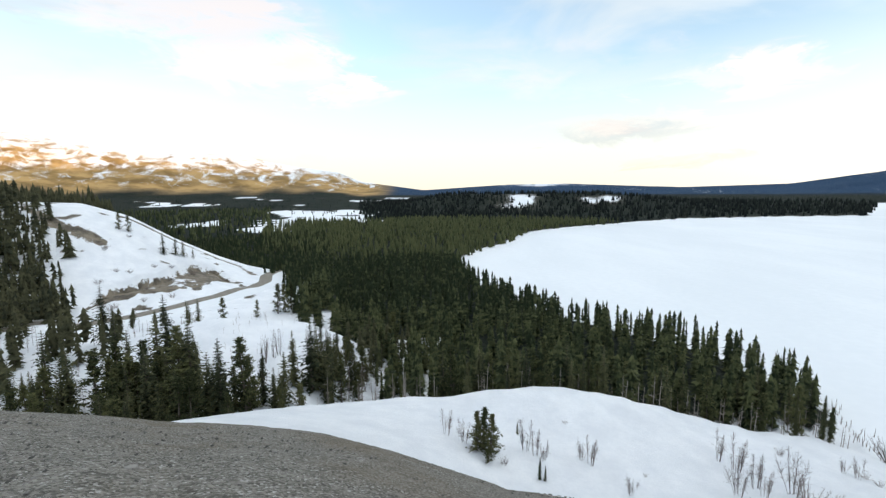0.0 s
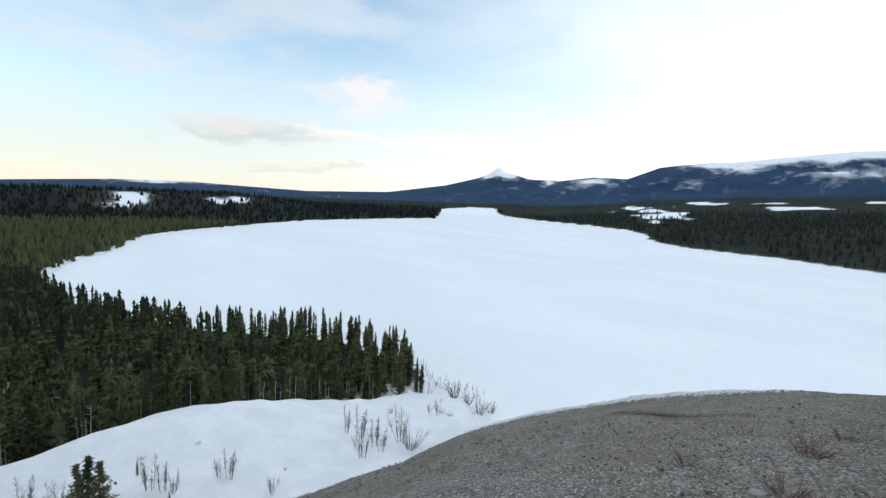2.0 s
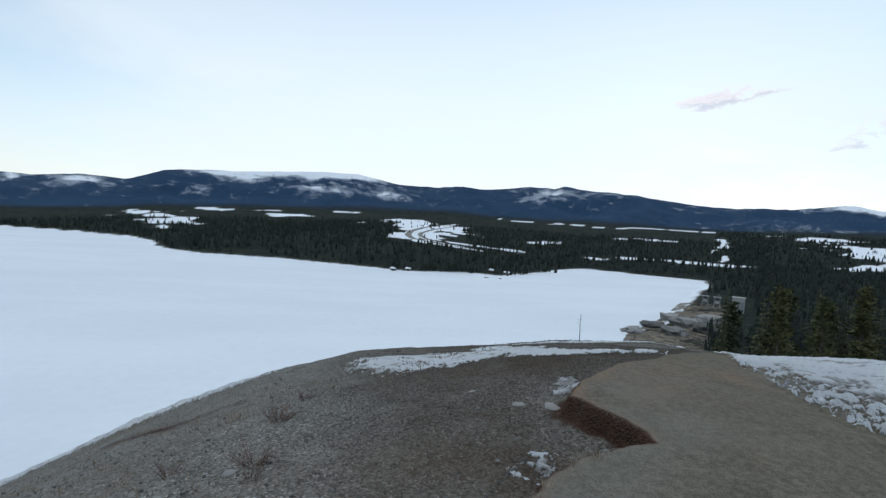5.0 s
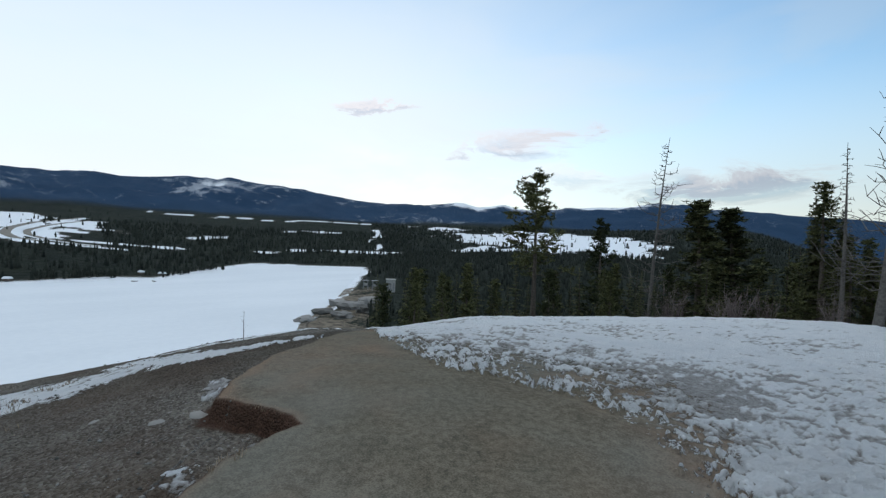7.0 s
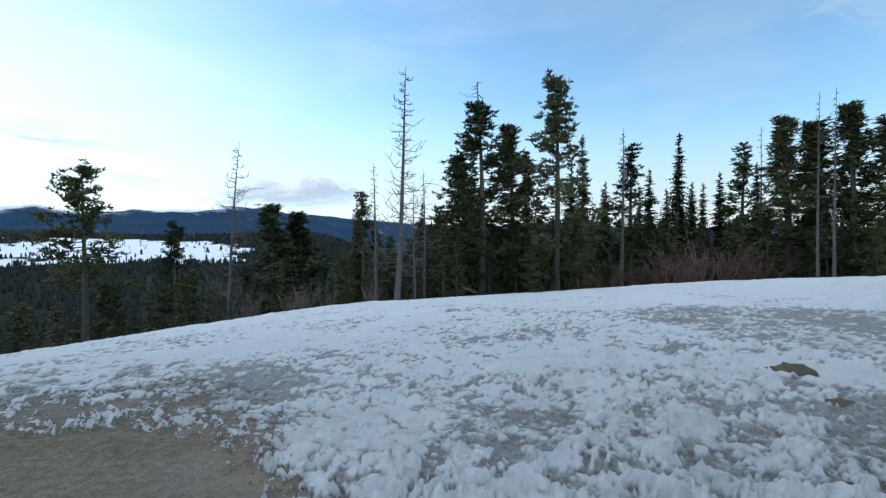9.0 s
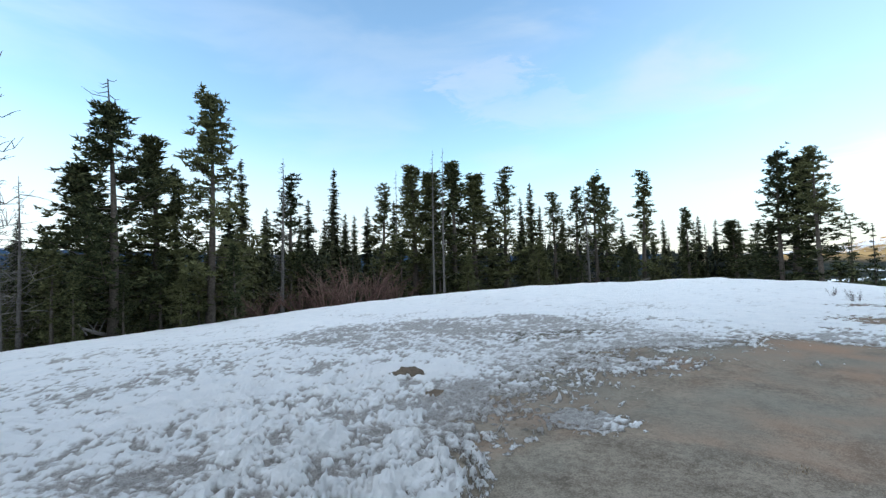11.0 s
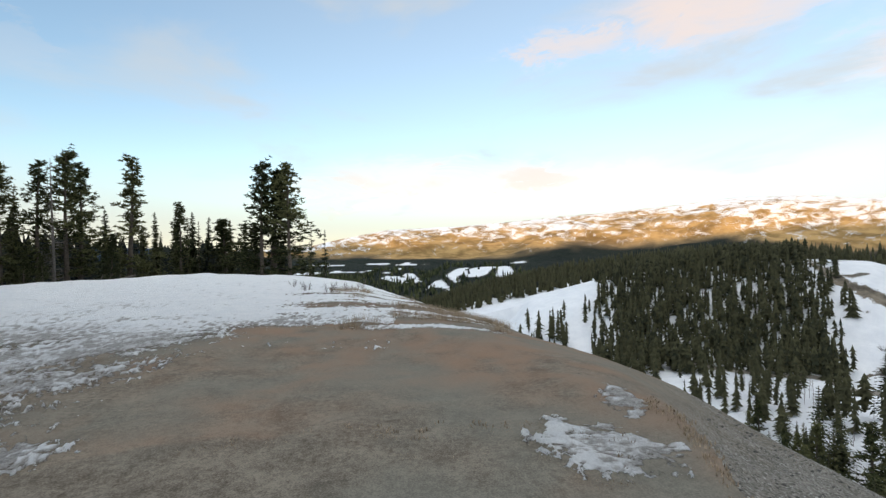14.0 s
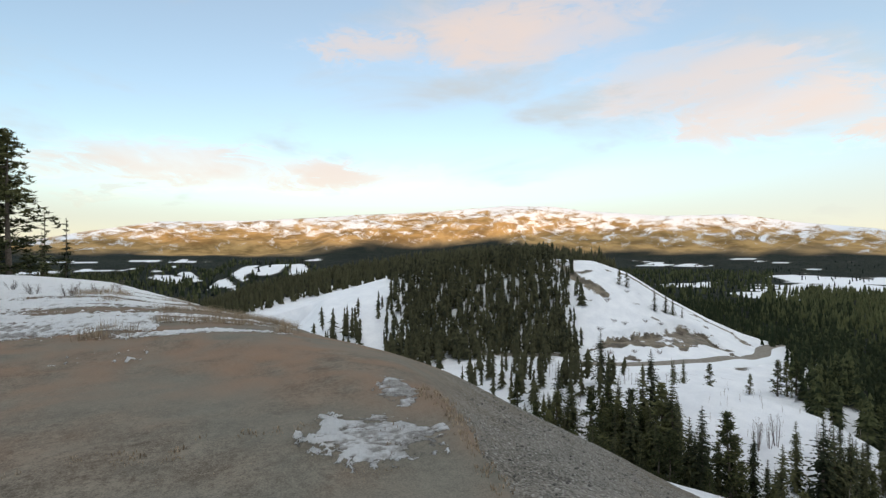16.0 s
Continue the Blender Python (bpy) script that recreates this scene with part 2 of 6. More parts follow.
    white = blend(t, calc(t, "MULTIPLY", ramp(t, attribute(t, "dirt"), 0.0, 0.06), grit), white, blend(t, ramp(t, calc(t, "ADD", calc(t, "MULTIPLY", fine, 0.5), calc(t, "MULTIPLY", grain, 0.5)), 0.35, 0.65), (0.145, 0.125, 0.108), (0.46, 0.435, 0.415)))
    # shade put into the snow's colour below the hill: greyer, bluer, mottled
    valley_shade = calc(t, "SUBTRACT", 1.0, ramp(t, attribute(t, "dirt"), 0.0, 0.06))
    valley_shade = calc(t, "MULTIPLY", valley_shade, ramp(t, cloud_noise(t, v, 0.12, 7, 0.7), 0.30, 0.68, 0.40, 0.75))
    white = blend(t, valley_shade, white, (0.58, 0.61, 0.66))
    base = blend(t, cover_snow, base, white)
    bare = ramp(t, calc(t, "ADD", attribute(t, "rock"), calc(t, "MULTIPLY", calc(t, "SUBTRACT", cloud_noise(t, v, 0.28, 8, 0.75), 0.5), 2.4)), 0.42, 0.60)
    base = blend(t, bare, base, rock)
    socket(s, base, "Base Color")
    socket(s, blend(t, cover_snow, (0.92, 0.92, 0.92), (0.55, 0.55, 0.55)), "Roughness")
    s.inputs["Specular IOR Level"].default_value = 0.06
    # relief
    pebble = calc(t, "SUBTRACT", 1.0, calc(t, "MULTIPLY", peb.outputs["Distance"], 2.0))
    pebble = calc(t, "ADD", pebble, calc(t, "MULTIPLY", calc(t, "SUBTRACT", 1.0, peb2.outputs["Distance"]), 1.2))
    rough_h = calc(t, "ADD", calc(t, "MULTIPLY", calc(t, "MULTIPLY", pebble, attribute(t, "stone")), 0.02), calc(t, "ADD", calc(t, "MULTIPLY", fine, 0.002), calc(t, "MULTIPLY", grain, 0.004)))
    rough_h = calc(t, "ADD", rough_h, calc(t, "MULTIPLY", calc(t, "MULTIPLY", cover_snow, clod), 0.085))
    n1 = bump(t, rough_h, 0.9, 1.0)
    n2 = bump(t, calc(t, "MULTIPLY", cloud_noise(t, v, 0.09, 4), attribute(t, "wood")), 1.0, 9.0, n1)
    socket(s, n2, "Normal")
    return m


def lake_material():
    m, t, s = material("lake_ice")
    v = place(t)
    st = t.nodes.new("ShaderNodeMapping")
    t.links.new(v, st.inputs["Vector"])
    st.inputs["Rotation"].default_value = (0, 0, 0.9)
    st.inputs["Scale"].default_value = (1.0, 0.35, 1.0)
    drift = calc(t, "ADD", calc(t, "MULTIPLY", cloud_noise(t, st.outputs[0], 0.012, 6, 0.6), 0.7), calc(t, "MULTIPLY", cloud_noise(t, v, 0.2, 5), 0.3))
    socket(s, blend(t, ramp(t, drift, 0.35, 0.68), (0.61, 0.64, 0.675), (0.68, 0.705, 0.735)), "Base Color")
    s.inputs["Roughness"].default_value = 0.6
    s.inputs["Specular IOR Level"].default_value = 0.2
    socket(s, bump(t, drift, 0.08, 0.5), "Normal")
    return m


M_GROUND = ground_material()
M_LAKE = lake_material()
M_SPRUCE = speckled("spruce_needles", (0.022, 0.028, 0.015), (0.092, 0.092, 0.045), 2.5, island=0.5)
M_PINE = speckled("pine_needles", (0.028, 0.035, 0.016), (0.112, 0.113, 0.050), 2.5, island=0.5)
M_BARK = speckled("bark", (0.045, 0.037, 0.031), (0.145, 0.120, 0.098), 9.0, depth=0.8)
M_DEAD = speckled("dead_wood", (0.065, 0.058, 0.054), (0.18, 0.165, 0.15), 9.0, depth=0.7)
M_TWIG = speckled("twigs", (0.08, 0.062, 0.057), (0.22, 0.18, 0.165), 6.0, island=0.4)
M_REDTWIG = speckled("red_twigs", (0.075, 0.045, 0.038), (0.19, 0.120, 0.098), 6.0, island=0.4)
M_GRASS = speckled("dead_grass", (0.14, 0.105, 0.07), (0.36, 0.285, 0.205), 8.0, island=0.4)
M_STONE = speckled("stone", (0.075, 0.073, 0.068), (0.26, 0.25, 0.235), 5.0, island=0.5)
M_ROAD = speckled("road_surface", (0.13, 0.118, 0.10), (0.25, 0.23, 0.20), 0.6)
M_CONCRETE = speckled("concrete", (0.28, 0.27, 0.25), (0.42, 0.41, 0.39), 0.6)
M_DARKWOOD = speckled("weathered_boards", (0.07, 0.055, 0.045), (0.16, 0.13, 0.11), 3.0)
M_STEEL = speckled("steel", (0.16, 0.16, 0.17), (0.30, 0.30, 0.31), 3.0, rough=0.5)

# ---- the land: heights ----
LAKE = -70.0


def table(deg, rows):
    """A smooth value round the compass from (bearing, value) rows."""
    a = np.array([r[0] for r in rows], float)
    v = np.array([r[1] for r in rows], float)
    a = np.concatenate([a[-2:] - 360, a, a[:2] + 360])
    v = np.concatenate([v[-2:], v, v[:2]])
    return np.interp((np.asarray(deg) + 180) % 360 - 180, a, v)


# brow of the lookout hill: bearing, angle under the eye's level, and how far off it lies
BROW_EL = [(-180, -6.1), (-170, -5.6), (-160, -4.8), (-145, -3.4), (-126, -2.1), (-106, -1.5), (-96, -2.0), (-90, -2.9), (-80, -6.4),
           (-73, -8.9), (-64, -12.7), (-56, -15.0), (-47, -17.6), (-40, -20.7), (-32, -23.8), (-15, -28.4), (-3, -32.2), (8, -35.2),
           (20, -35.0), (28, -33.7), (39, -30.8), (46, -27.6), (58, -24.0), (69, -20.8), (80, -17.0), (89, -14.6), (100, -13.8),
           (112, -12.1), (122, -11.0), (131, -11.2), (141, -9.4), (152, -8.6), (165, -7.1), (178, -6.2)]
BROW_R = [(-180, 21), (-160, 25), (-145, 27), (-126, 30), (-106, 38), (-96, 42), (-90, 40), (-80, 29), (-73, 24), (-64, 18), (-56, 17),
          (-47, 21), (-40, 25), (-15, 30), (20, 30), (39, 25), (58, 18), (80, 13), (100, 14), (122, 17), (141, 17), (165, 19), (178, 21)]
EDGE_R = [(-180, 3), (-100, 8), (-80, 9), (-64, 7), (-56, 6.1), (-51, 4.5), (-46.7, 3.4), (-30, 2.1), (0, 1.3), (30, 1.1), (60, 1.2), (90, 2.0),
          (104, 3.2), (112, 4.4), (118, 5.4), (131, 6.0), (150, 4), (175, 3)]
DROP = [(-180, 9), (-150, 7), (-125, 6), (-104, 9), (-96, 22), (-80, 26), (-56, 34), (-20, 40), (30, 42), (60, 37), (110, 30), (125, 24), (150, 17), (170, 12)]
# terraces below the hill, as rings: bearing, radius of the outer lip, its height
KNOLL_R = [(-60, 70), (-32, 90), (-13, 105), (10, 115), (20, 120), (30, 131), (40, 148), (46, 158), (60, 150)]
KNOLL_Z = [(-60, -32), (-32, -37.8), (-13, -46.6), (1, -49), (11, -47.5), (19, -49), (28, -55), (35, -60.5), (40, -62), (46, -68), (60, -74)]
BENCH_Z = [(-70, -54), (-50, -50), (-38, -46), (-30, -42), (-26, -41), (-23, -42.7), (-19, -44.4), (-16.5, -46.1), (-13, -51.5), (-10, -57), (-6.8, -63), (0, -67)]
ROADHILL_Z = [(-78, -62), (-72.7, -50), (-69.5, -30), (-66.9, -26.5), (-60.9, -16.4), (-51.9, -7.6), (-43.8, -3.5), (-37.4, -5.4), (-33.7, -13.7),
              (-29.7, -30), (-25.9, -43), (-22.8, -51.5), (-19, -58), (-14, -66)]
BACKWOOD_Z = [(-92, -64), (-82, -58), (-77.5, -42), (-70, -28), (-65, -20), (-58, -12), (-50, -5), (-44, -5), (-37, -12), (-32, -40), (-27, -62), (-22, -66)]
SKYLINE = [(-180, 3.0), (-100, 0.9), (-96, 1.17), (-92.4, 2.0), (-86.3, 3.15), (-77, 3.45), (-67, 4.2), (-57.4, 4.66), (-47.5, 5.45), (-42, 5.2),
           (-38, 4.6), (-34.5, 4.25), (-29.7, 3.8), (-23, 3.75), (-18, 2.7), (-12.2, 1.95), (-9.7, 0.9), (-2.3, -0.15), (7.9, 0.45), (14.5, 0.52),
           (26.4, 0.0), (36.3, 0.28), (43, 1.3), (47, 2.3), (48.2, 2.75), (49.4, 3.6), (50.7, 2.9), (53, 2.35), (56.8, 2.2), (60.2, 2.75), (64, 2.6),
           (67.3, 3.85), (75.7, 4.6), (83.7, 5.35), (87.4, 5.5), (92.3, 4.6), (99.4, 4.4), (107, 5.0), (113, 4.9), (122, 4.2), (130, 3.3),
           (138.2, 3.8), (140.8, 3.45), (143.8, 3.95), (147, 3.35), (154, 4.0), (161, 4.35)]
SHORE = [(21, 454), (41, 514), (90, 608), (143, 750), (217, 832), (353, 927), (533, 1052), (827, 1117), (1020, 1119), (1291, 1398), (1549, 1664), (1784, 1726), (1908, 1668),
         (1500, 1273), (1356, 975), (1288, 750), (1212, 599), (1088, 488), (891, 383), (830, 294), (798, 148), (752, 49), (712, -20), (699, -51), (712, -139), (692, -195), (760, -250), (815, -314),
         (932, -436), (871, -500), (800, -600), (700, -530), (619, -456), (398, -263), (328, -190), (210, -110), (150, -40), (125, 40), (112, 112), (128, 150), (118, 196), (66, 262), (36, 325), (22, 390)]


def shore_distance(x, y):
    """Metres to the lake's shore, negative on the ice."""
    x, y = np.asarray(x, float), np.asarray(y, float)
    best = np.full(x.shape, 1e9)
    inside = np.zeros(x.shape, bool)
    for (x0, y0), (x1, y1) in zip(SHORE, SHORE[1:] + SHORE[:1]):
        dx, dy = x1 - x0, y1 - y0
        t = np.clip(((x - x0) * dx + (y - y0) * dy) / (dx * dx + dy * dy), 0, 1)
        best = np.minimum(best, np.hypot(x - x0 - t * dx, y - y0 - t * dy))
        inside ^= ((y0 > y) != (y1 > y)) & (x < dx * (y - y0) / (dy if dy else 1e-9) + x0)
    return np.where(inside, -best, best)


GRID = np.random.default_rng(5).random((128, 128))


def value_noise(x, y):
    xi, yi = np.floor(x).astype(int), np.floor(y).astype(int)
    fx, fy = x - xi, y - yi
    fx, fy = fx * fx * (3 - 2 * fx), fy * fy * (3 - 2 * fy)
    a, b = GRID[xi % 128, yi % 128], GRID[(xi + 1) % 128, yi % 128]
    c, d = GRID[xi % 128, (yi + 1) % 128], GRID[(xi + 1) % 128, (yi + 1) % 128]
    return (a * (1 - fx) + b * fx) * (1 - fy) + (c * (1 - fx) + d * fx) * fy - 0.5


def fbm(x, y, size, octaves=4):
    total, amp = 0.0, 1.0
    for k in range(octaves):
        total = total + amp * value_noise(x / size + 17.3 * k, y / size - 9.1 * k)
        size, amp = size * 0.5, amp * 0.5
    return total


def step(a, b, v):
    t = np.clip((v - a) / (b - a), 0, 1)
    return t * t * (3 - 2 * t)


def lump(v, centre, width):
    return np.exp(-(((v - centre) / width) ** 2))


# the earth cut above the road: bearing, upper rim, foot
CUT_TOP = [(-38.2, 246), (-37.4, 252), (-35.8, 263), (-33.4, 267), (-30.8, 282), (-28.2, 307), (-26.1, 313), (-24.8, 296), (-23.8, 288)]
CUT_FOOT = [(-38.2, 245), (-37.4, 246), (-33.5, 254), (-30.8, 257), (-27.6, 268), (-26.2, 283), (-23.8, 287)]


def earth_cut(az, r, x, y):
    """0 outside the cut, rising from 0 at its foot to 1 under the rim."""
    top, low = table(az, CUT_TOP) + 5 * fbm(x, y, 14, 3), table(az, CUT_FOOT) + 3 * fbm(x + 50, y, 9, 3)
    inside = (az > -38.2) & (az < -23.8) & (r > low) & (r < top)
    return np.where(inside, np.clip((r - low) / np.maximum(top - low, 4), 0, 1), 0.0)


def line_distance(x, y, rows):
    """Metres to a line through (bearing, distance) points."""
    best = np.full(np.shape(x), 1e9)
    pts = [(r * math.sin(radians(a)), r * math.cos(radians(a))) for a, r in rows]
    for (x0, y0), (x1, y1) in zip(pts, pts[1:]):
        dx, dy = x1 - x0, y1 - y0
        t = np.clip(((x - x0) * dx + (y - y0) * dy) / (dx * dx + dy * dy), 0, 1)
        best = np.minimum(best, np.hypot(x - x0 - t * dx, y - y0 - t * dy))
    return best


def bank_bearing(x, y, r):
    """Bearing at which the turf breaks off towards the lake, at each distance."""
    a = np.interp(r, [0, 2, 3.2, 3.6, 3.9, 4.15, 4.35, 4.55, 4.9, 5.2, 5.7, 6.5, 8.5, 12, 17], [100, 106, 110, 112.5, 114.5, 117.5, 121.5, 120.5, 115.5, 113.2, 114.5, 117.5, 124, 130, 133])
    return a + (3 * fbm(x, y, 0.8, 2) + 1.6 * fbm(x, y, 0.22, 2)) * np.clip(3 / np.maximum(r, 0.5), 0, 1.5)


def height(x, y):
    """Height of the ground, metres over the spot where the film-maker stands."""
    x, y = np.asarray(x, float), np.asarray(y, float)
    r = np.maximum(np.hypot(x, y), 1e-6)
    az = np.degrees(np.arctan2(x, y))
    # the lookout hill
    brow = table(az, BROW_R)
    zb = EYE + brow * np.tan(np.radians(table(az, BROW_EL)))
    edge = table(az, EDGE_R)
    u = np.clip((r - edge) / (brow - edge), 0, None)
    steep = step(-62, -46, az) * (1 - step(85, 112, az))
    top = zb * u ** (1.45 - 0.3 * steep)
    bank = bank_bearing(x, y, r)
    soft_bank = 0.7 + 0.7 * lump(r, 4.5, 0.4)
    top = top - 0.21 * step(0.2, -soft_bank, az - bank) * step(70, 92, az) * step(2.3, 3.0, r) * (1 - step(5.5, 10, r))
    lip = 0.24 * np.exp(-(((az + 51) / 7) ** 2))
    wob = edge + 0.9 * fbm(x, y, 1.1, 3)
    top = top - lip * step(wob - 0.05, wob + 0.25, r) * (1 - step(edge + 2, edge + 6, r))
    fall = np.tan(np.radians(table(az, DROP)))
    soft = np.maximum(r - brow, 0)
    hill = np.where(r < brow, top, zb - soft * fall * (1 - 0.45 * np.exp(-soft / (0.25 * brow))))
    # low ground round the lake
    d = shore_distance(x, y)
    low = LAKE + 2.5 * step(0, 25, d) + 3.0 * step(20, 250, d) - 2.5 * step(0, -15, d)
    low = low + step(120, 500, d) * fbm(x, y, 260) * 6
    # land climbing away from the east shore, and slowly in the north
    east = step(48, 66, az) * (1 - step(168, 180, az))
    low = low + np.maximum(d, 0) * 0.077 * east * step(300, 900, r)
    low = low + (1 - east) * np.maximum(r - 1900, 0) * 0.030
    # knoll terrace, bench, road hill, wooded ridge
    kr, kz = table(az, KNOLL_R), table(az, KNOLL_Z)
    z0 = EYE + 0.6 * kr * np.tan(np.radians(table(az, BROW_EL) - 0.6))
    tk = np.clip((r - 0.6 * kr) / (0.4 * kr), 0, 1)
    knoll = z0 + (kz - z0) * tk + 1.2 * fbm(x, y, 40) * tk * (1 - tk) * 4
    knoll = knoll - np.maximum(r - kr, 0) * 0.62 - np.maximum(0.6 * kr - r, 0) * 0.15
    in_knoll = step(-75, -45, az) * (1 - step(46, 56, az))
    knoll = np.where(in_knoll > 0.01, knoll - (1 - in_knoll) * 40, -999)
    bz = table(az, BENCH_Z)
    bench = bz - np.maximum(r - 174, 0) * 0.36 * step(-42, -33, az) - np.maximum(170 - r, 0) * 0.20 + 0.8 * fbm(x, y, 22)
    bench = np.where((az > -72) & (az < 1) & (r < 260), bench, -999)
    hz = table(az, ROADHILL_Z)
    foot = -52.0
    th = step(222, 345, r)
    road_hill = foot + (hz - foot) * th - np.maximum(r - 360, 0) * 0.20
    road_hill = np.where((az > -79) & (az < -13) & (r > 200), road_hill + (fbm(x, y, 60) * 9 - 7 * np.abs(fbm(x + 40, y, 38, 3))) * th * (1 - th) - 4.5 * earth_cut(az, r, x, y) ** 1.5, -999)
    wz = table(az, BACKWOOD_Z)
    back = wz + (wz - foot) * -0.9 * (1 - step(345, 480, r)) * 0.25 - np.maximum(r - 500, 0) * 0.10
    back = np.where((az > -93) & (az < -21) & (r > 330), back, -999)
    # low wooded ridge with a snowy bluff
    # open slopes in the western valley
    low = low + 40 * np.exp(-(((r - 1000) / 190) ** 2)) * step(-83, -79, az) * (1 - step(-72, -68, az)) + 27 * np.exp(-(((r - 1330) / 170) ** 2)) * step(-90, -87, az) * (1 - step(-83.5, -81, az))
    low = low + 48 * np.exp(-(((r - 1750) / 260) ** 2)) * step(-8, 2, az) * (1 - step(17, 34, az))
    land = np.maximum.reduce([low, knoll, bench, road_hill, back])
    # mountains
    crest = EYE + 4550 * np.tan(np.radians(table(az, SKYLINE)))
    up = step(2500, 4550, r)
    ridges = np.abs(fbm(x + 500, y, 900, 5)) * -1.1 + 0.25 + 0.35 * fbm(x, y, 330, 4)
    mount = (crest - land) * up ** 1.15 + np.maximum(crest, 40) * 0.55 * ridges * up * (1 - up) * 3.2 - np.maximum(r - 4560, 0) * 0.3
    land = np.where(r > 2500, land + mount, land)
    k = np.minimum(1.0 + 0.02 * r, 3.5)
    mix = np.clip(0.5 + 0.5 * (hill - land) / k, 0, 1)
    z = land * (1 - mix) + hill * mix + k * mix * (1 - mix)
    return np.where(r < brow * 1.05, hill, z)


# snow on the hilltop: bearing, how near it comes
SNOW_R = [(-180, 2.2), (-150, 2.3), (-140, 2.9), (-135, 4), (-130, 5.6), (-123, 6.6), (-117, 7.5), (-108, 10), (-103, 11), (-92, 10.4), (-86, 10.2), (-82, 30),
          (-78, 99), (122, 99), (128, 14), (130, 9.2), (138, 7.2), (152, 6.8), (160, 6.0), (166, 4.5), (172, 2.6)]
# snow patches on the hill: bearing, distance, half width across, half depth, how full
HILL_PATCHES = [(-61.3, 4.5, 0.44, 0.48, 0.50), (-60.3, 6.05, 0.20, 0.50, 0.5), (96.5, 9.8, 1.05, 1.25, 1.0), (101.5, 9.2, 1.0, 0.50, 1.0), (104.6, 11.3, 0.35, 0.9, 0.95), (107.5, 10.0, 0.45, 0.75, 0.95), (110.2, 9.0, 0.45, 0.40, 0.9),
                (113.5, 8.6, 0.7, 0.22, 0.7), (118, 8.7, 0.6, 0.14, 0.4), (113.2, 6.3, 0.16, 0.42, 0.6), (111.0, 4.0, 0.20, 0.26, 0.25), (115, 13, 1.8, 0.5, 0.8),
                (-88, 14, 2.4, 0.6, 0.9), (-83, 15.5, 2.2, 0.5, 0.8), (-86, 20, 3.0, 0.9, 0.9), (-82, 11.2, 1.3, 0.35, 0.9), (-77, 19, 1.6, 0.4, 0.7), (-68, 2.9, 0.16, 0.10, 0.8), (-121, 5.6, 0.40, 0.34, 0.6)]
# snowfields on the shaded mountains: bearing, angle over the eye's level, half widths
SNOWFIELDS = [(55.4, 2.07, 0.9, 0.48), (60.3, 2.22, 2.5, 0.55), (70.6, 2.4, 1.9, 0.41), (82.5, 3.71, 2.5, 0.62), (85.5, 3.48, 2.2, 0.48), (91.0, 3.31, 2.4, 0.41), (107.7, 3.81, 1.2, 0.62), (108.9, 3.93, 1.9, 0.62), (111.4, 4.66, 2.8, 0.34), (74.9, 3.75, 3.7, 0.28), (51.3, 1.33, 1.1, 0.21)]
# clearings and frozen meadows: bearing, half width, distance, half depth
CLEARINGS = [(-20, 2.3, 800, 120), (-14, 5, 1250, 260), (-18, 1.1, 1150, 330), (-26.7, 1.9, 2170, 90), (-31.1, 1.5, 2240, 130), (-33, 3.7, 2960, 60),
             (-27, 2.2, 1000, 110), (-23, 1.2, 2700, 45), (-20, 0.9, 2450, 40), (-14, 1.1, 2600, 50), (-10, 1.1, 2300, 60), (-17, 0.8, 2000, 40), (-6, 1.5, 2500, 40)]
CLEARINGS_WEST = [(-79.7, 1.1, 800, 120), (-77.2, 0.9, 860, 130), (-74.6, 1.2, 890, 130), (-72.3, 0.7, 860, 110), (-86.0, 1.1, 1200, 110), (-83.6, 0.8, 1230, 100), (-74.5, 3, 1750, 250), (-92, 4.5, 2040, 70), (-79.2, 1.8, 2950, 120), (-70, 1.5, 2700, 60), (-88, 5, 2600, 60)]
CLEARINGS_EAST = [(95.5, 3.4, 1190, 90), (65, 2.0, 2200, 260), (68, 2.0, 1760, 140), (72.5, 1.5, 2613, 70), (76, 2, 2480, 45), (80.5, 2, 2183, 60), (59, 1.2, 2860, 45), (86.2, 1.2, 2560, 50),
                  (105.6, 1.0, 2760, 70), (98.5, 3.0, 1620, 150), (96, 1.6, 1330, 150), (92, 2.6, 1930, 110), (94.3, 1.3, 1700, 220), (108, 6, 1195, 22), (124, 6, 1250, 25),
                  (109.6, 2.5, 1470, 40), (121, 2.2, 1820, 40)]
FIELDS_SOUTH = [(145.5, 7.5, 1870, 430), (152, 7, 1700, 420), (157.5, 5, 1430, 380)]
CLEARINGS_SOUTH = [(119.6, 8.4, 2550, 40), (128.8, 0.55, 1650, 330), (138, 3, 2420, 80), (116, 1.5, 2750, 35), (95, 4, 2900, 60)]
PATH_ROAD = [(-54, 244), (-45.2, 228), (-34.4, 231), (-30, 239), (-25.9, 253), (-22.6, 276), (-21.0, 298), (-20.9, 322), (-20.0, 345), (-18.2, 372), (-16.5, 400)]


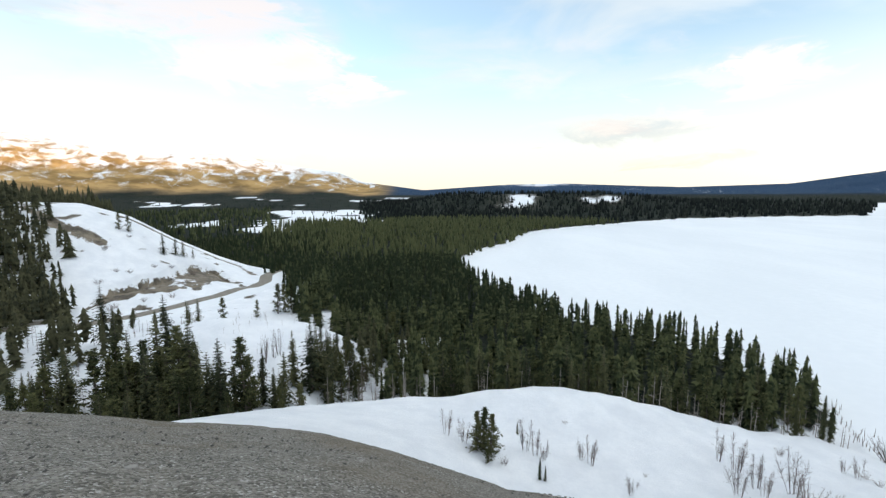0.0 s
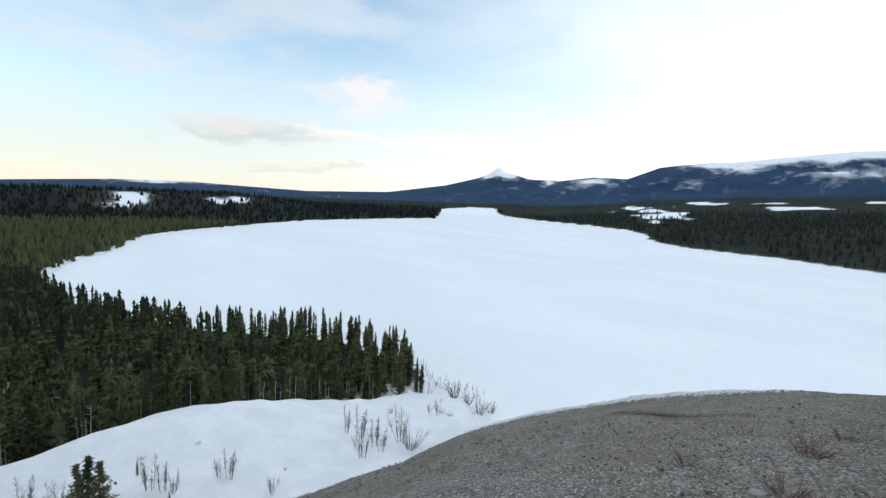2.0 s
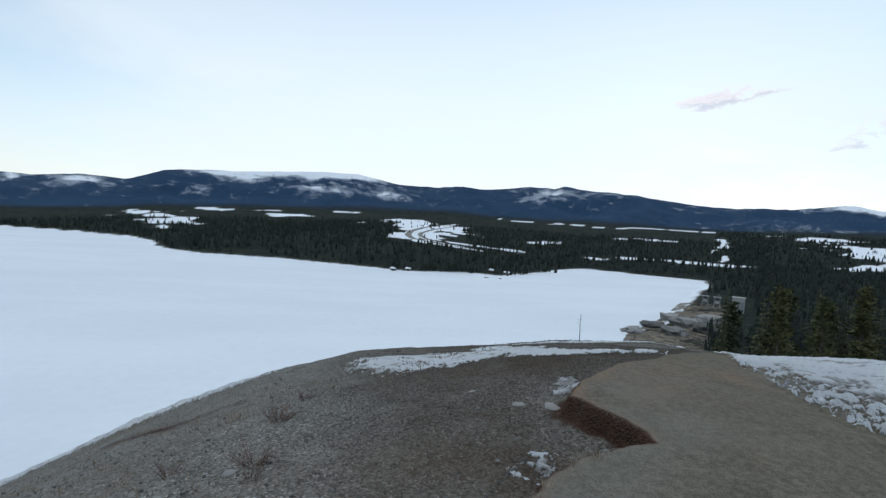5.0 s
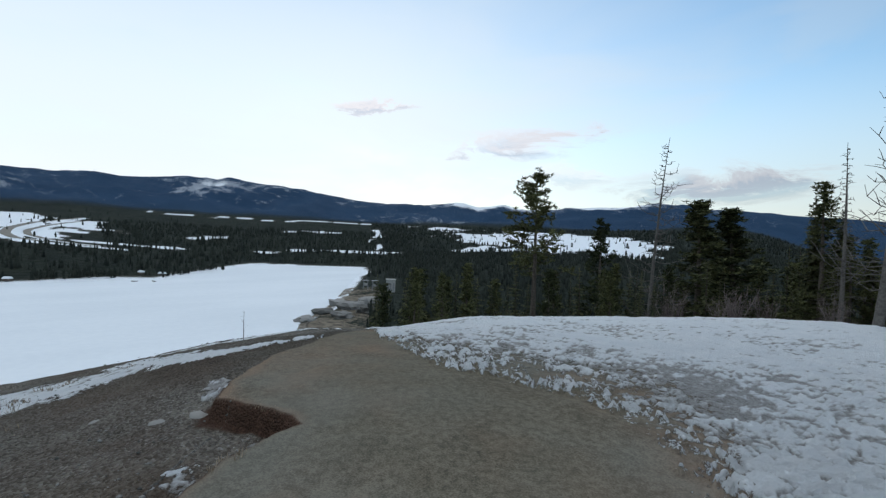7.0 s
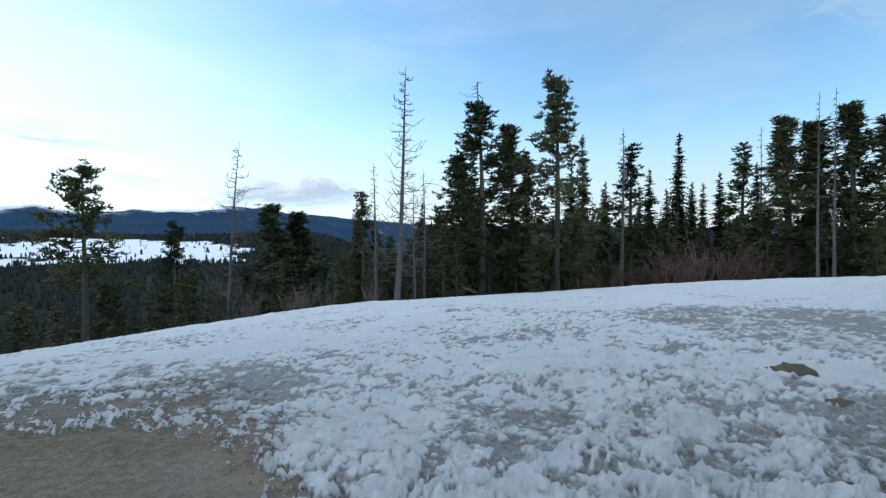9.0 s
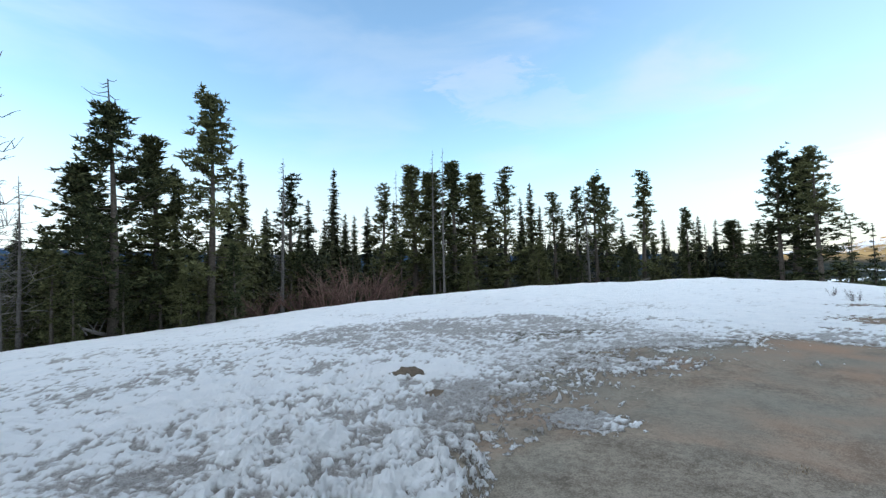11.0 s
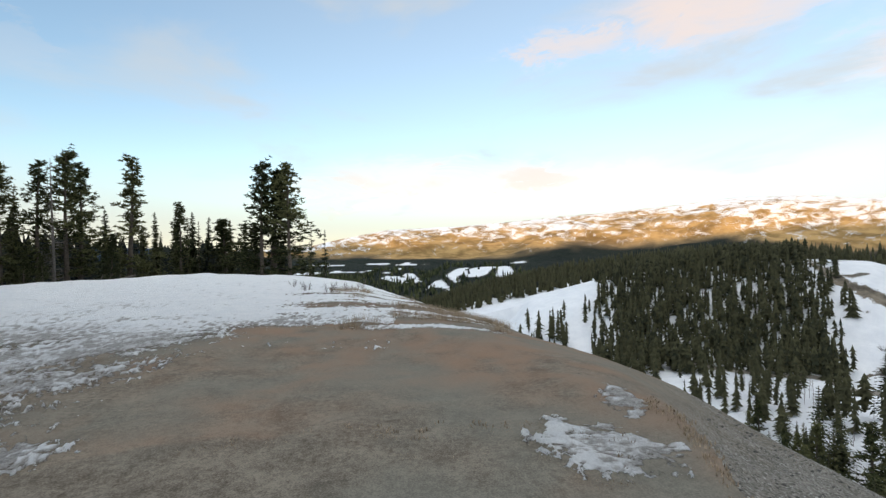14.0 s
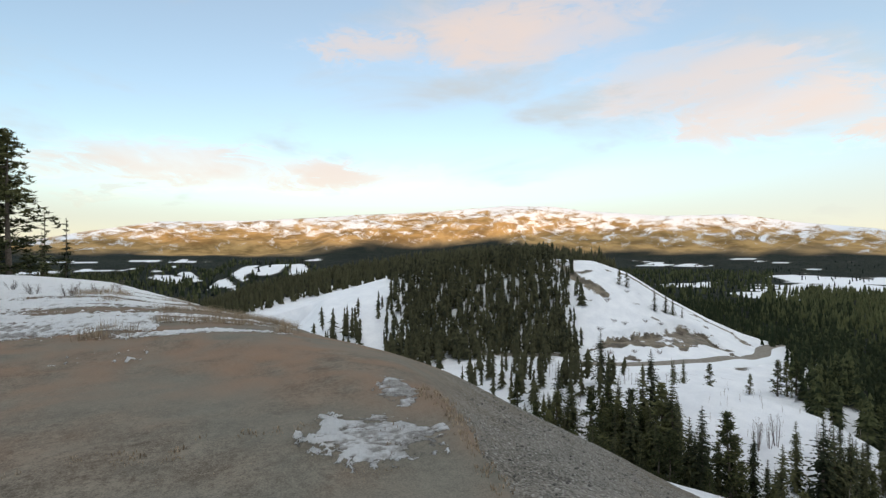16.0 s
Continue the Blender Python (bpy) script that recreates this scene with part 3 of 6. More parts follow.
def cleared(az, r, x, y):
    out = np.zeros_like(r)
    wob1, wob2 = 2.4 * fbm(x, y, 110, 5), 2.4 * fbm(x + 900, y, 110, 5)
    for a, wa, c, w in CLEARINGS + CLEARINGS_WEST + CLEARINGS_EAST + CLEARINGS_SOUTH:
        d = ((az - a) / wa + wob1) ** 2 + ((r - c) / w + wob2) ** 2
        out = np.maximum(out, step(1.5, 0.7, d))
    for a, wa, c, w in FIELDS_SOUTH:
        d = ((az - a) / wa + 0.35 * wob1) ** 2 + ((r - c) / w + 0.35 * wob2) ** 2
        out = np.maximum(out, step(1.3, 0.9, d))
    az = az + 1.2 * wob1
    bluff = lump(az, 9, 2.0) * lump(r, 1560, 130) + 0.8 * lump(az, 16.7, 0.9) * lump(r, 1560, 60) + 0.8 * lump(az, 19, 1.0) * lump(r, 1600, 60)
    return np.maximum(out, np.clip(bluff * 1.4, 0, 1))


def cells(x, y, size, seed):
    """Distance between the two nearest of scattered points, and a random value of the nearest."""
    u, v = x / size, y / size
    iu, iv = np.floor(u).astype(int), np.floor(v).astype(int)
    f1, f2, who = np.full(u.shape, 9.0), np.full(u.shape, 9.0), np.zeros(u.shape)
    for a in (-1, 0, 1):
        for b in (-1, 0, 1):
            p, q = (iu + a + seed) % 128, (iv + b) % 128
            d = np.hypot(iu + a + GRID[p, q] - u, iv + b + GRID[q, p] - v)
            f2 = np.minimum(f2, np.maximum(f1, d))
            who = np.where(d < f1, GRID[(p + 31) % 128, (q + 57) % 128], who)
            f1 = np.minimum(f1, d)
    return f2 - f1, who


def lump_field(x, y):
    """Clods of trodden, refrozen snow: 0 in the hollows, 1 on the crowns."""
    wx, wy = x + 0.30 * fbm(x, y, 0.30, 4), y + 0.30 * fbm(x + 40, y, 0.30, 4)
    ca, sa = math.cos(0.93), math.sin(0.93)
    u, v = wx * ca + wy * sa, (-wx * sa + wy * ca) * 1.45
    gap, who = cells(u, v, 0.22, 3)
    gap2, who2 = cells(u, v, 0.10, 50)
    big = step(0.0, 0.5, gap) * (0.2 + 1.0 * who)
    small = step(0.0, 0.5, gap2) * (0.2 + 0.9 * who2)
    return np.clip(0.45 * big + 0.40 * small + 0.45 * fbm(x, y, 1.5, 3) + 0.50 * fbm(u, v, 0.22, 3) + 0.20, 0, 1.2)


def grimy(az, r, x, y):
    """Where the snow of the hilltop is trodden thin and grey."""
    wob = 1.6 * fbm(x, y, 3.0, 3)
    inner = table(az, [(-165, 12), (-151, 11), (-140, 9.2), (-127, 8.6), (-115, 8.8), (-107, 10), (-95, 10), (175, 12)])
    outer = table(az, [(-165, 13), (-151, 15.5), (-139, 16.5), (-127, 16.0), (-113, 14.3), (-107, 12.2), (-95, 11), (175, 12)])
    band = step(inner - 1.5, inner + 0.8, r + wob) * (1 - step(outer - 1.8, outer + 0.6, r + wob)) * step(-160, -148, az) * (1 - step(-107, -102, az))
    south = (az + 349) % 360 - 180
    rest = 0.65 * lump(south, 0, 10) * lump(r, 5.0, 1.5) + 0.75 * lump(az, 162, 11) * lump(r, 6.7, 1.3) + 0.8 * lump(az, -131, 9) * lump(r, 6.3, 1.9)
    return np.clip(0.85 * band + rest * (1 + 1.6 * fbm(x, y, 0.9, 3)), 0, 1), band


def cover(x, y, z):
    """How far snow, gravel, woods, scrub, bare rock, rust-brown grass and dirt cover the ground."""
    r = np.hypot(x, y)
    az = np.degrees(np.arctan2(x, y))
    d = shore_distance(x, y)
    brow, edge = table(az, BROW_R), table(az, EDGE_R)
    azf = az + 5 * fbm(x, y, 60, 3) * step(60, 120, r)
    on_hill = 1 - step(brow * 1.02, brow * 1.25 + 1, r)
    # the hill
    sd = r - table(az, SNOW_R)
    field = lump_field(x, y) + 0.13
    depth = np.clip((sd + 1.0) / 3.6, 0, 1) * (sd > -1.4)
    grime, band = grimy(az, r, x, y)
    grassy = step(-106, -94, az) * (1 - step(-78, -70, az)) * step(8.5, 11, r) * (1 - step(14 + 0.9 * (az + 106), 20 + 0.9 * (az + 106), r))
    streak = fbm((-0.6 * x + 0.8 * y) * 0.30, 0.8 * x + 0.6 * y, 0.9, 4)
    need = 0.80 - 0.72 * depth - 0.30 * step(1.5, 6, sd) + band * (0.10 + 1.0 * streak) + 0.08 * grime + grassy * (0.34 + 1.5 * fbm(x, y * 0.22, 1.0, 4))
    top_snow = np.clip(0.5 + (0.62 + 0.6 * (field - 0.62) - need) * 1.1, 0, 1) * (sd > -1.4)
    for a, c, wt_, wr, full in HILL_PATCHES:
        across, along = np.radians((az - a + 180) % 360 - 180) * r, r - c
        warp = 0.35 * fbm(x + 3 * c, y, 0.5, 3)
        q = 1.0 - (across / (wt_ * 1.25) + warp) ** 2 - (along / (wr * 1.1) - warp) ** 2 + (field - 0.62) * (3.2 - 2.7 * full)
        top_snow = np.maximum(top_snow, np.clip(0.5 + 0.65 * q - 0.25 * (1 - full), 0, 1))
    wob = edge + 0.9 * fbm(x, y, 1.1, 3)
    bank = bank_bearing(x, y, r)
    slope_side = step(-58, -50, az) * step(bank + 0.6, bank - 0.4, az)
    stone = np.maximum(step(wob, wob + 0.35, r) * slope_side, step(11, 17, r) * step(-82, -68, az) * (1 - step(-50, -40, az)) * 0.8)
    stone = np.maximum(stone, slope_side * step(2.1, 2.8, r) * step(88, 96, az))
    stone = np.maximum(stone, step(brow * 0.85, brow, r) * lump(az, 118, 10) * 0.6)
    rust = 0.6 * lump(az, 126, 9) * lump(r, 7.5, 2.2) + lump(az, -48, 14) * lump(r, edge - 0.4, 0.9) + 1.3 * lump(az, bank + 0.2, 1.2) * (r > 2.2) * (r < 7)
    rust = rust + 0.75 * lump(az, -75, 30) * step(3.5, 8, r) + step(0.12, 0.3, fbm(x + 7, y, 1.6, 4)) * 0.35
    rust = np.clip(rust * (0.75 + 1.3 * fbm(x, y, 0.5, 4)), 0, 1)
    # below the hill
    land_snow = np.ones_like(r)
    wood = np.zeros_like(r)
    clear = cleared(az, r, x, y)
    wood = np.where(r > 420, 1.0, 0.0) * (d > 3)
    wood = np.maximum(wood, (azf > -20) & (az < 47) & (d > 4) & (r > table(az, KNOLL_R) + 24) & ((azf > -3) | (r > 212)) & ((azf > -18) | (r > 350)))
    wood = np.where((az > -100) & (az < -21) & (r < 420), 0.0, wood)
    wood = np.maximum(wood, ((az > 112) & (r > 60) & (d > 6)) | ((az < -100) & (r > 48)))
    shore = (d > -2) & (d < 16) & (r > 420)
    speck = step(0.05, 0.22, fbm(x, y, 90, 4) * lump(r, 1500, 700))
    clear = np.maximum(clear, (1 - step(6, 20, d)) * (d > -2) * (r > 420) * (0.8 + 0.7 * fbm(x, y, 60, 3)))
    wood = wood * (1 - clear)
    land_snow = np.where(r > 600, 1 - wood, np.where(wood > 0.5, 0.0, 1.0))
    # mountains
    up = step(2700, 4550, r)
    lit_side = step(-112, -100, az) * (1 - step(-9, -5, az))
    crest = EYE + 4550 * np.tan(np.radians(table(az, SKYLINE)))
    hgt = np.clip(z / np.maximum(crest, 30), 0, 1.2)
    patch = fbm(x, y, 700, 4)
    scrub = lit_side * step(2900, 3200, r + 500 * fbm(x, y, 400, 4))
    snow_m = np.clip(0.04 + 0.15 * step(-56, -40, az) + 0.60 * hgt + 0.25 * patch, 0, 0.75) * lit_side * step(2850, 3200, r)
    rise = np.degrees(np.arctan2(z - EYE, np.maximum(r, 1)))
    fields = np.zeros_like(r)
    for a, e, wa, we in SNOWFIELDS:
        fields = np.maximum(fields, lump(az, a, wa) * lump(rise, e, we * 1.3))
    dark_m = (np.clip(0.02 + 0.14 * hgt + 0.40 * patch, 0, 0.34) + 0.50 * fields) * (1 - lit_side)
    cap = step(0.72 - 0.06 * lump(az, 84, 9) - 0.30 * lump(az, 49.5, 2.0) - 0.5 * lump(az, 12, 8), 0.86 - 0.4 * lump(az, 12, 8), hgt + 0.05 * patch) * (lump(az, 84, 8) + 0.7 * lump(az, 73, 5) + 0.5 * lump(az, 111, 4) + 1.3 * lump(az, 49.6, 2.3) + 0.9 * lump(az, 141, 6) + 0.8 * lump(az, 156, 9) + lump(az, 12, 6) * 0.7 + lit_side * step(-58, -52, az) * 0.75)
    land_snow = np.where(r > 2750, np.maximum(np.maximum(snow_m, dark_m), cap), land_snow)
    wood = np.where(r > 2750, 1 - scrub, wood)
    high = step(2700, 2900, r)
    # bare earth on the road hill, and rocky shore
    rock = (earth_cut(az, r, x, y) > 0.02) * (1.05 + 1.5 * fbm(x, y, 9, 4))
    rock = np.maximum(rock, lump(line_distance(x, y, [(-41.8, 338), (-41.2, 328), (-39.4, 309), (-37.6, 302), (-36.0, 297)]) / 3.4, 0, 1) * (1.0 + 1.4 * fbm(x, y, 12, 3)))
    rock = np.maximum(rock, lump(line_distance(x, y, [(-34.4, 334), (-30.7, 340), (-27.5, 344), (-23.5, 341), (-22.2, 325)]) / 2.6, 0, 1) * (0.9 + 1.2 * fbm(x, y, 10, 3)))
    rock = np.maximum(rock, (d > -1) * (d < 60) * lump(az, 123, 8) * (r > 200) * (r < 620) * (0.75 + fbm(x, y, 20, 4)))
    rock = np.clip(rock, 0, 1)
    bare_lobe = step(75, 85, az) * (1 - step(126, 134, az)) * (1 - step(60, 90, r))
    land_snow = land_snow * (1 - bare_lobe * step(-0.15, 0.0, fbm(x, y, 9, 3)))
    on_face = step(-41, -39, az) * (1 - step(-24, -20, az)) * step(226, 236, r) * (1 - step(340, 356, r))
    land_snow = land_snow * (1 - 0.95 * on_face * step(0.30, 0.46, fbm(x, y, 7, 5)))
    forest_floor = ((az > 118) | (az < -97)) & (r < 60)
    land_snow = np.where(forest_floor, 0.35 + 0.5 * fbm(x, y, 5, 3), land_snow)
    snow = top_snow * on_hill + land_snow * (1 - on_hill)
    # a drift lies along the brow
    drift = lump((r - brow * (0.99 + 0.02 * fbm(x, y, 4, 3))) / (0.024 * brow), 0, 1) * step(-16, -8, az) * (1 - step(74, 86, az))
    snow = np.maximum(snow, drift)
    scarp = lump(line_distance(x, y, [(64, 12.5), (68.4, 10.7), (70, 9.7), (72.5, 9.2), (76, 9.1)]) / 0.22, 0, 1) * (0.8 + 0.8 * fbm(x, y, 0.8, 3))
    earth = scarp + 0.4 * lump(az, 106, 17) * (r < 15) * slope_side * (0.8 + fbm(x, y, 0.7, 3)) + step(bank + 0.6, bank + 0.1, az) * step(bank - 2.6, bank - 0.9, az) * (r > 3.3) * (r < 5.8)
    stone = stone * on_hill + bare_lobe * (1 - on_hill)
    patchy = lump(az, -60, 9) * (r < 8) + 0.6 * lump(az, 113, 5) * (r < 8) + lump(az, -121, 6) * lump(r, 5, 1.2)
    rim = step(4.5, 1.0, sd) * (sd > -1.5)
    dirt = on_hill * np.clip(0.07 + 0.60 * grime + 0.20 * rim + 0.65 * np.clip(patchy, 0, 1), 0, 1)
    hollow = on_hill * np.clip((0.73 - field) / 0.6, 0, 1) * (1 - 0.55 * step(9, 22, r))
    lichen = on_hill * step(76, 104, az) * (1 - step(150, 172, az)) * (0.75 + 0.9 * fbm(x, y, 1.4, 4))
    # the far land off the sunlit range is marked for the painted haze tint
    return dict(snow=np.clip(snow, 0, 1), stone=np.clip(stone, 0, 1), wood=np.clip(wood, 0, 1) * (1 - on_hill), scrub=scrub, rock=rock, rust=rust * on_hill, dirt=dirt, high=high, haze_blue=high * (1 - lit_side), earth=np.clip(earth, 0, 1), lichen=np.clip(lichen, 0, 1), hollow=hollow, drift=drift)


def build_land():
    def rings(a, b, k):
        return np.exp(np.linspace(math.log(a), math.log(b), k, endpoint=False))
    rad = np.concatenate([[0.0], np.linspace(0.35, 1.4, 8), rings(1.45, 4.2, 90), rings(4.2, 5.3, 54), rings(5.3, 13, 76), rings(13, 24, 34), rings(24, 215, 58), np.arange(215, 362, 2.6), rings(363, 1250, 72), rings(1250, 4950, 40)])
    # finest where the trodden snow lies
    ang = np.radians(np.concatenate([np.arange(106, 280, 0.26), np.arange(280, 466, 0.47)]))
    n = len(ang)
    R, A = np.meshgrid(rad[1:], ang, indexing="ij")
    X, Y = R * np.sin(A), R * np.cos(A)
    Z = height(X, Y)
    masks = cover(X, Y, Z)
    near = np.exp(-R / 60)
    Z = Z + near * (0.07 * fbm(X, Y, 1.3, 4) + 0.16 * fbm(X, Y, 6.0, 3)) * step(0.8, 4, R)
    # crusted, trodden snow stands a few centimetres proud
    crust = step(0.40, 0.60, masks["snow"]) * (R < 45)
    lumps = lump_field(X, Y)
    az_g = (np.degrees(A) + 180) % 360 - 180
    flat = np.clip(np.exp(-(((az_g + 60) / 12) ** 2)) + np.exp(-(((az_g - 104) / 14) ** 2)) + np.exp(-(((az_g + 121) / 6) ** 2)) * (R < 6.3), 0, 1)
    pressed = 1 - 0.55 * grimy(az_g, R, X, Y)[0]
    Z = Z + crust * (1 - 0.75 * flat) * pressed * (0.008 + 0.105 * np.clip(lumps - 0.12, 0, 1) * np.exp(-R / 22))
    deep = np.exp(-(((az_g + 146) / 20) ** 2)) * np.exp(-R / 9)
    Z = Z + crust * deep * 0.10 * np.clip(lumps - 0.2, 0, 1)
    Z = Z + masks.pop("drift") * 0.20 * (0.7 + 1.2 * fbm(X, Y, 2.2, 3))
    Z = Z + (1 - crust) * masks["stone"] * 0.035 * fbm(X, Y, 0.16, 2) * (R < 20)
    co = np.concatenate([[[0, 0, float(Z[0].mean())]], np.stack([X, Y, Z], -1).reshape(-1, 3)])
    m = len(rad) - 1
    i, j = np.meshgrid(np.arange(m - 1), np.arange(n), indexing="ij")
    j2 = (j + 1) % n
    quads = np.stack([1 + i * n + j, 1 + (i + 1) * n + j, 1 + (i + 1) * n + j2, 1 + i * n + j2], -1).reshape(-1, 4)
    fan = np.stack([np.zeros(n, int), 1 + np.arange(n), 1 + (np.arange(n) + 1) % n], -1)
    me = mesh_from_arrays("ground", co, [quads, fan])
    for key, value in masks.items():
        at = me.attributes.new(key, "FLOAT", "POINT")
        flat_v = np.concatenate([[value[0].mean()], value.reshape(-1)]).astype(np.float32)
        at.data.foreach_set("value", flat_v)
    me.polygons.foreach_set("use_smooth", np.ones(len(me.polygons), bool))
    return me


def mesh_from_arrays(name, co, face_sets):
    """A mesh from vertices and arrays of faces, each array with faces of one size."""
    me = bpy.data.meshes.new(name)
    me.vertices.add(len(co))
    me.vertices.foreach_set("co", np.asarray(co, np.float32).ravel())
    loops = np.concatenate([np.asarray(f).ravel() for f in face_sets]).astype(np.int32)
    sizes = np.concatenate([np.full(len(f), np.asarray(f).shape[1], np.int32) for f in face_sets])
    me.loops.add(len(loops))
    me.loops.foreach_set("vertex_index", loops)
    me.polygons.add(len(sizes))
    me.polygons.foreach_set("loop_start", np.concatenate([[0], np.cumsum(sizes)[:-1]]).astype(np.int32))
    me.update(calc_edges=True)
    me.validate()
    return me


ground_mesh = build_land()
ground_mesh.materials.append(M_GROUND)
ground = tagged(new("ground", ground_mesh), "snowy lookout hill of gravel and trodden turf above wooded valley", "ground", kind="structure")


def build_lake():
    r = np.concatenate([np.exp(np.linspace(math.log(90), math.log(3300), 60))])
    a = np.radians(np.linspace(-4, 142, 160))
    R, A = np.meshgrid(r, a, indexing="ij")
    co = np.stack([R * np.sin(A), R * np.cos(A), np.full_like(R, LAKE)], -1).reshape(-1, 3)
    i, j = np.meshgrid(np.arange(len(r) - 1), np.arange(len(a) - 1), indexing="ij")
    n = len(a)
    q = np.stack([i * n + j, (i + 1) * n + j, (i + 1) * n + j + 1, i * n + j + 1], -1).reshape(-1, 4)
    me = mesh_from_arrays("water", co, [q[:, ::-1]])
    me.materials.append(M_LAKE)
    return tagged(new("water", me), "frozen lake under smooth wind-blown snow", "lake", kind="structure")


build_lake()

# ---- things: helpers ----
def thing(name, label, category, group="", at=(0, 0, 0), turn=0.0, scale=1.0):
    ob = tagged(new(name), label, category, group)
    ob.empty_display_size = 0.3
    ob.location, ob.rotation_euler, ob.scale = at, (0, 0, turn), (scale, scale, scale)
    return ob


def part(name, data, mat, parent, label=""):
    """Link a mesh (or a pair of vertices and faces) as one part under a thing."""
    if isinstance(data, tuple):
        data = mesh_from_arrays(name, data[0], data[1])
    if isinstance(data, bmesh.types.BMesh):
        me = bpy.data.meshes.new(name)
        data.to_mesh(me)
        data.free()
        data = me
    if not data.materials:
        data.materials.append(mat)
    ob = new(name, data)
    ob.parent = parent
    return tagged(ob, label)


def ground_z(x, y):
    return float(height(np.array([x]), np.array([y]))[0])


def polar(az, r):
    return r * math.sin(radians(az)), r * math.cos(radians(az))


class Shape:
    """Collects triangles and quads."""

    def __init__(self):
        self.co, self.tri, self.quad = [], [], []

    def add(self, points):
        n = len(self.co)
        self.co.extend(points)
        return n

    def tube(self, path, radii, sides=6):
        """A tapered tube along a path of points."""
        rings = []
        for k, p in enumerate(path):
            a, b = path[max(k - 1, 0)], path[min(k + 1, len(path) - 1)]
            way = (Vector(b) - Vector(a)).normalized()
            side = way.orthogonal().normalized()
            up = way.cross(side)
            rings.append(self.add([tuple(Vector(p) + (side * math.cos(2 * math.pi * i / sides) + up * math.sin(2 * math.pi * i / sides)) * radii[k]) for i in range(sides)]))
        for r0, r1 in zip(rings, rings[1:]):
            for i in range(sides):
                j = (i + 1) % sides
                self.quad.append((r0 + i, r0 + j, r1 + j, r1 + i))
        return self

    def mesh(self, name):
        sets = [np.array(f) for f in (self.tri, self.quad) if f]
        return mesh_from_arrays(name, np.array(self.co), sets)


def trunk_shape(rng, h, r0, bend=0.15, top=0.02, sides=7):
    s = Shape()
    n = 8
    ph = rng.random(2) * 6.28
    path = [(bend * math.sin(2.2 * k / n + ph[0]) * k / n, bend * math.sin(1.7 * k / n + ph[1]) * k / n, h * k / n - 0.4 * (k == 0)) for k in range(n + 1)]
    s.tube(path, [max(top, r0 * (1 - k / n) ** 0.85 * (1.25 if k == 0 else 1)) for k in range(n + 1)], sides)
    return s, path


def along(path, f):
    k = min(int(f * (len(path) - 1)), len(path) - 2)
    t = f * (len(path) - 1) - k
    return Vector(path[k]).lerp(Vector(path[k + 1]), t)


def frond(s, rng, base, yaw, length, rise, sag, width, segs=4):
    """A drooping spruce bough with side sprays."""
    c, sn = math.cos(yaw), math.sin(yaw)
    mid = []
    for k in range(segs + 1):
        f = k / segs
        mid.append((base[0] + c * length * f, base[1] + sn * length * f, base[2] + rise * f * length - sag * f * f * length))
    for k in range(segs):
        f = (k + 0.6) / segs
        w = width * (1.2 - f) * (0.75 + 0.6 * rng.random())
        for side in (-1, 1):
            p, q = mid[k], mid[k + 1]
            ox, oy = -sn * side, c * side
            fw = 0.45 * length / segs
            tip = (p[0] + ox * w + c * fw * 1.4, p[1] + oy * w + sn * fw * 1.4, p[2] - 0.30 * w - 0.10 * rng.random())
            n = s.add([p, q, tip])
            s.tri.append((n, n + 1, n + 2) if side > 0 else (n, n + 2, n + 1))
        hang = ((p[0] + q[0]) / 2 + ox * w * 0.3, (p[1] + q[1]) / 2 + oy * w * 0.3, p[2] - w * (0.7 + 0.5 * rng.random()))
        n = s.add([p, q, hang])
        s.tri.append((n, n + 1, n + 2))


def spruce_meshes(seed, slim=1.0, bare=0.06, ragged=0.25, h=12.0, levels=54, segs=4, arms=8):
    """A spruce: whorls of short drooping boughs, close together, narrowing to a spire."""
    rng = np.random.default_rng(seed)
    trunk, path = trunk_shape(rng, h, 0.15, 0.12)
    s = Shape()
    gusts = 1 + 0.13 * rng.normal(size=levels) + 0.16 * np.sin(np.arange(levels) * 0.9 + rng.random() * 6)
    thin_side, thin_at = rng.random() * 6.28, 0.2 + 0.5 * rng.random()
    for k in range(levels):
        f = bare + (1 - bare) * (k / (levels - 1)) ** 0.95
        reach = ((1.45 * slim) * (1 - f) ** 0.72 * (0.66 + 0.34 * min(1, f * 4)) + 0.12 * (1 - f) + 0.10) * max(0.55, gusts[k])
        n = arms if f < 0.85 else arms - 3
        a0 = rng.random() * 6.28
        for b in range(n):
            a = a0 + 6.28 * b / n + 0.7 * (rng.random() - 0.5)
            gap = abs(f - thin_at) < 0.12 and math.cos(a - thin_side) > 0.3
            if rng.random() < ragged * 0.4 + 0.4 * gap:
                continue
            ln = reach * (1 - ragged * 0.6 + ragged * 1.2 * rng.random())
            z = along(path, min(f, 0.999))
            frond(s, rng, (z.x, z.y, z.z + 0.22 * (rng.random() - 0.5)), a, ln, 0.42 * f + 0.02, 0.78 - 0.45 * f, min(0.36 * ln + 0.10, 0.36), segs)
    n = s.add([(path[-1][0] + 0.05 * math.cos(q), path[-1][1] + 0.05 * math.sin(q), h - 0.5) for q in (0, 2.1, 4.2)] + [(path[-1][0], path[-1][1], h + 0.25)])
    s.tri += [(n, n + 1, n + 3), (n + 1, n + 2, n + 3), (n + 2, n, n + 3)]
    return trunk.mesh("trunk"), s.mesh("crown")


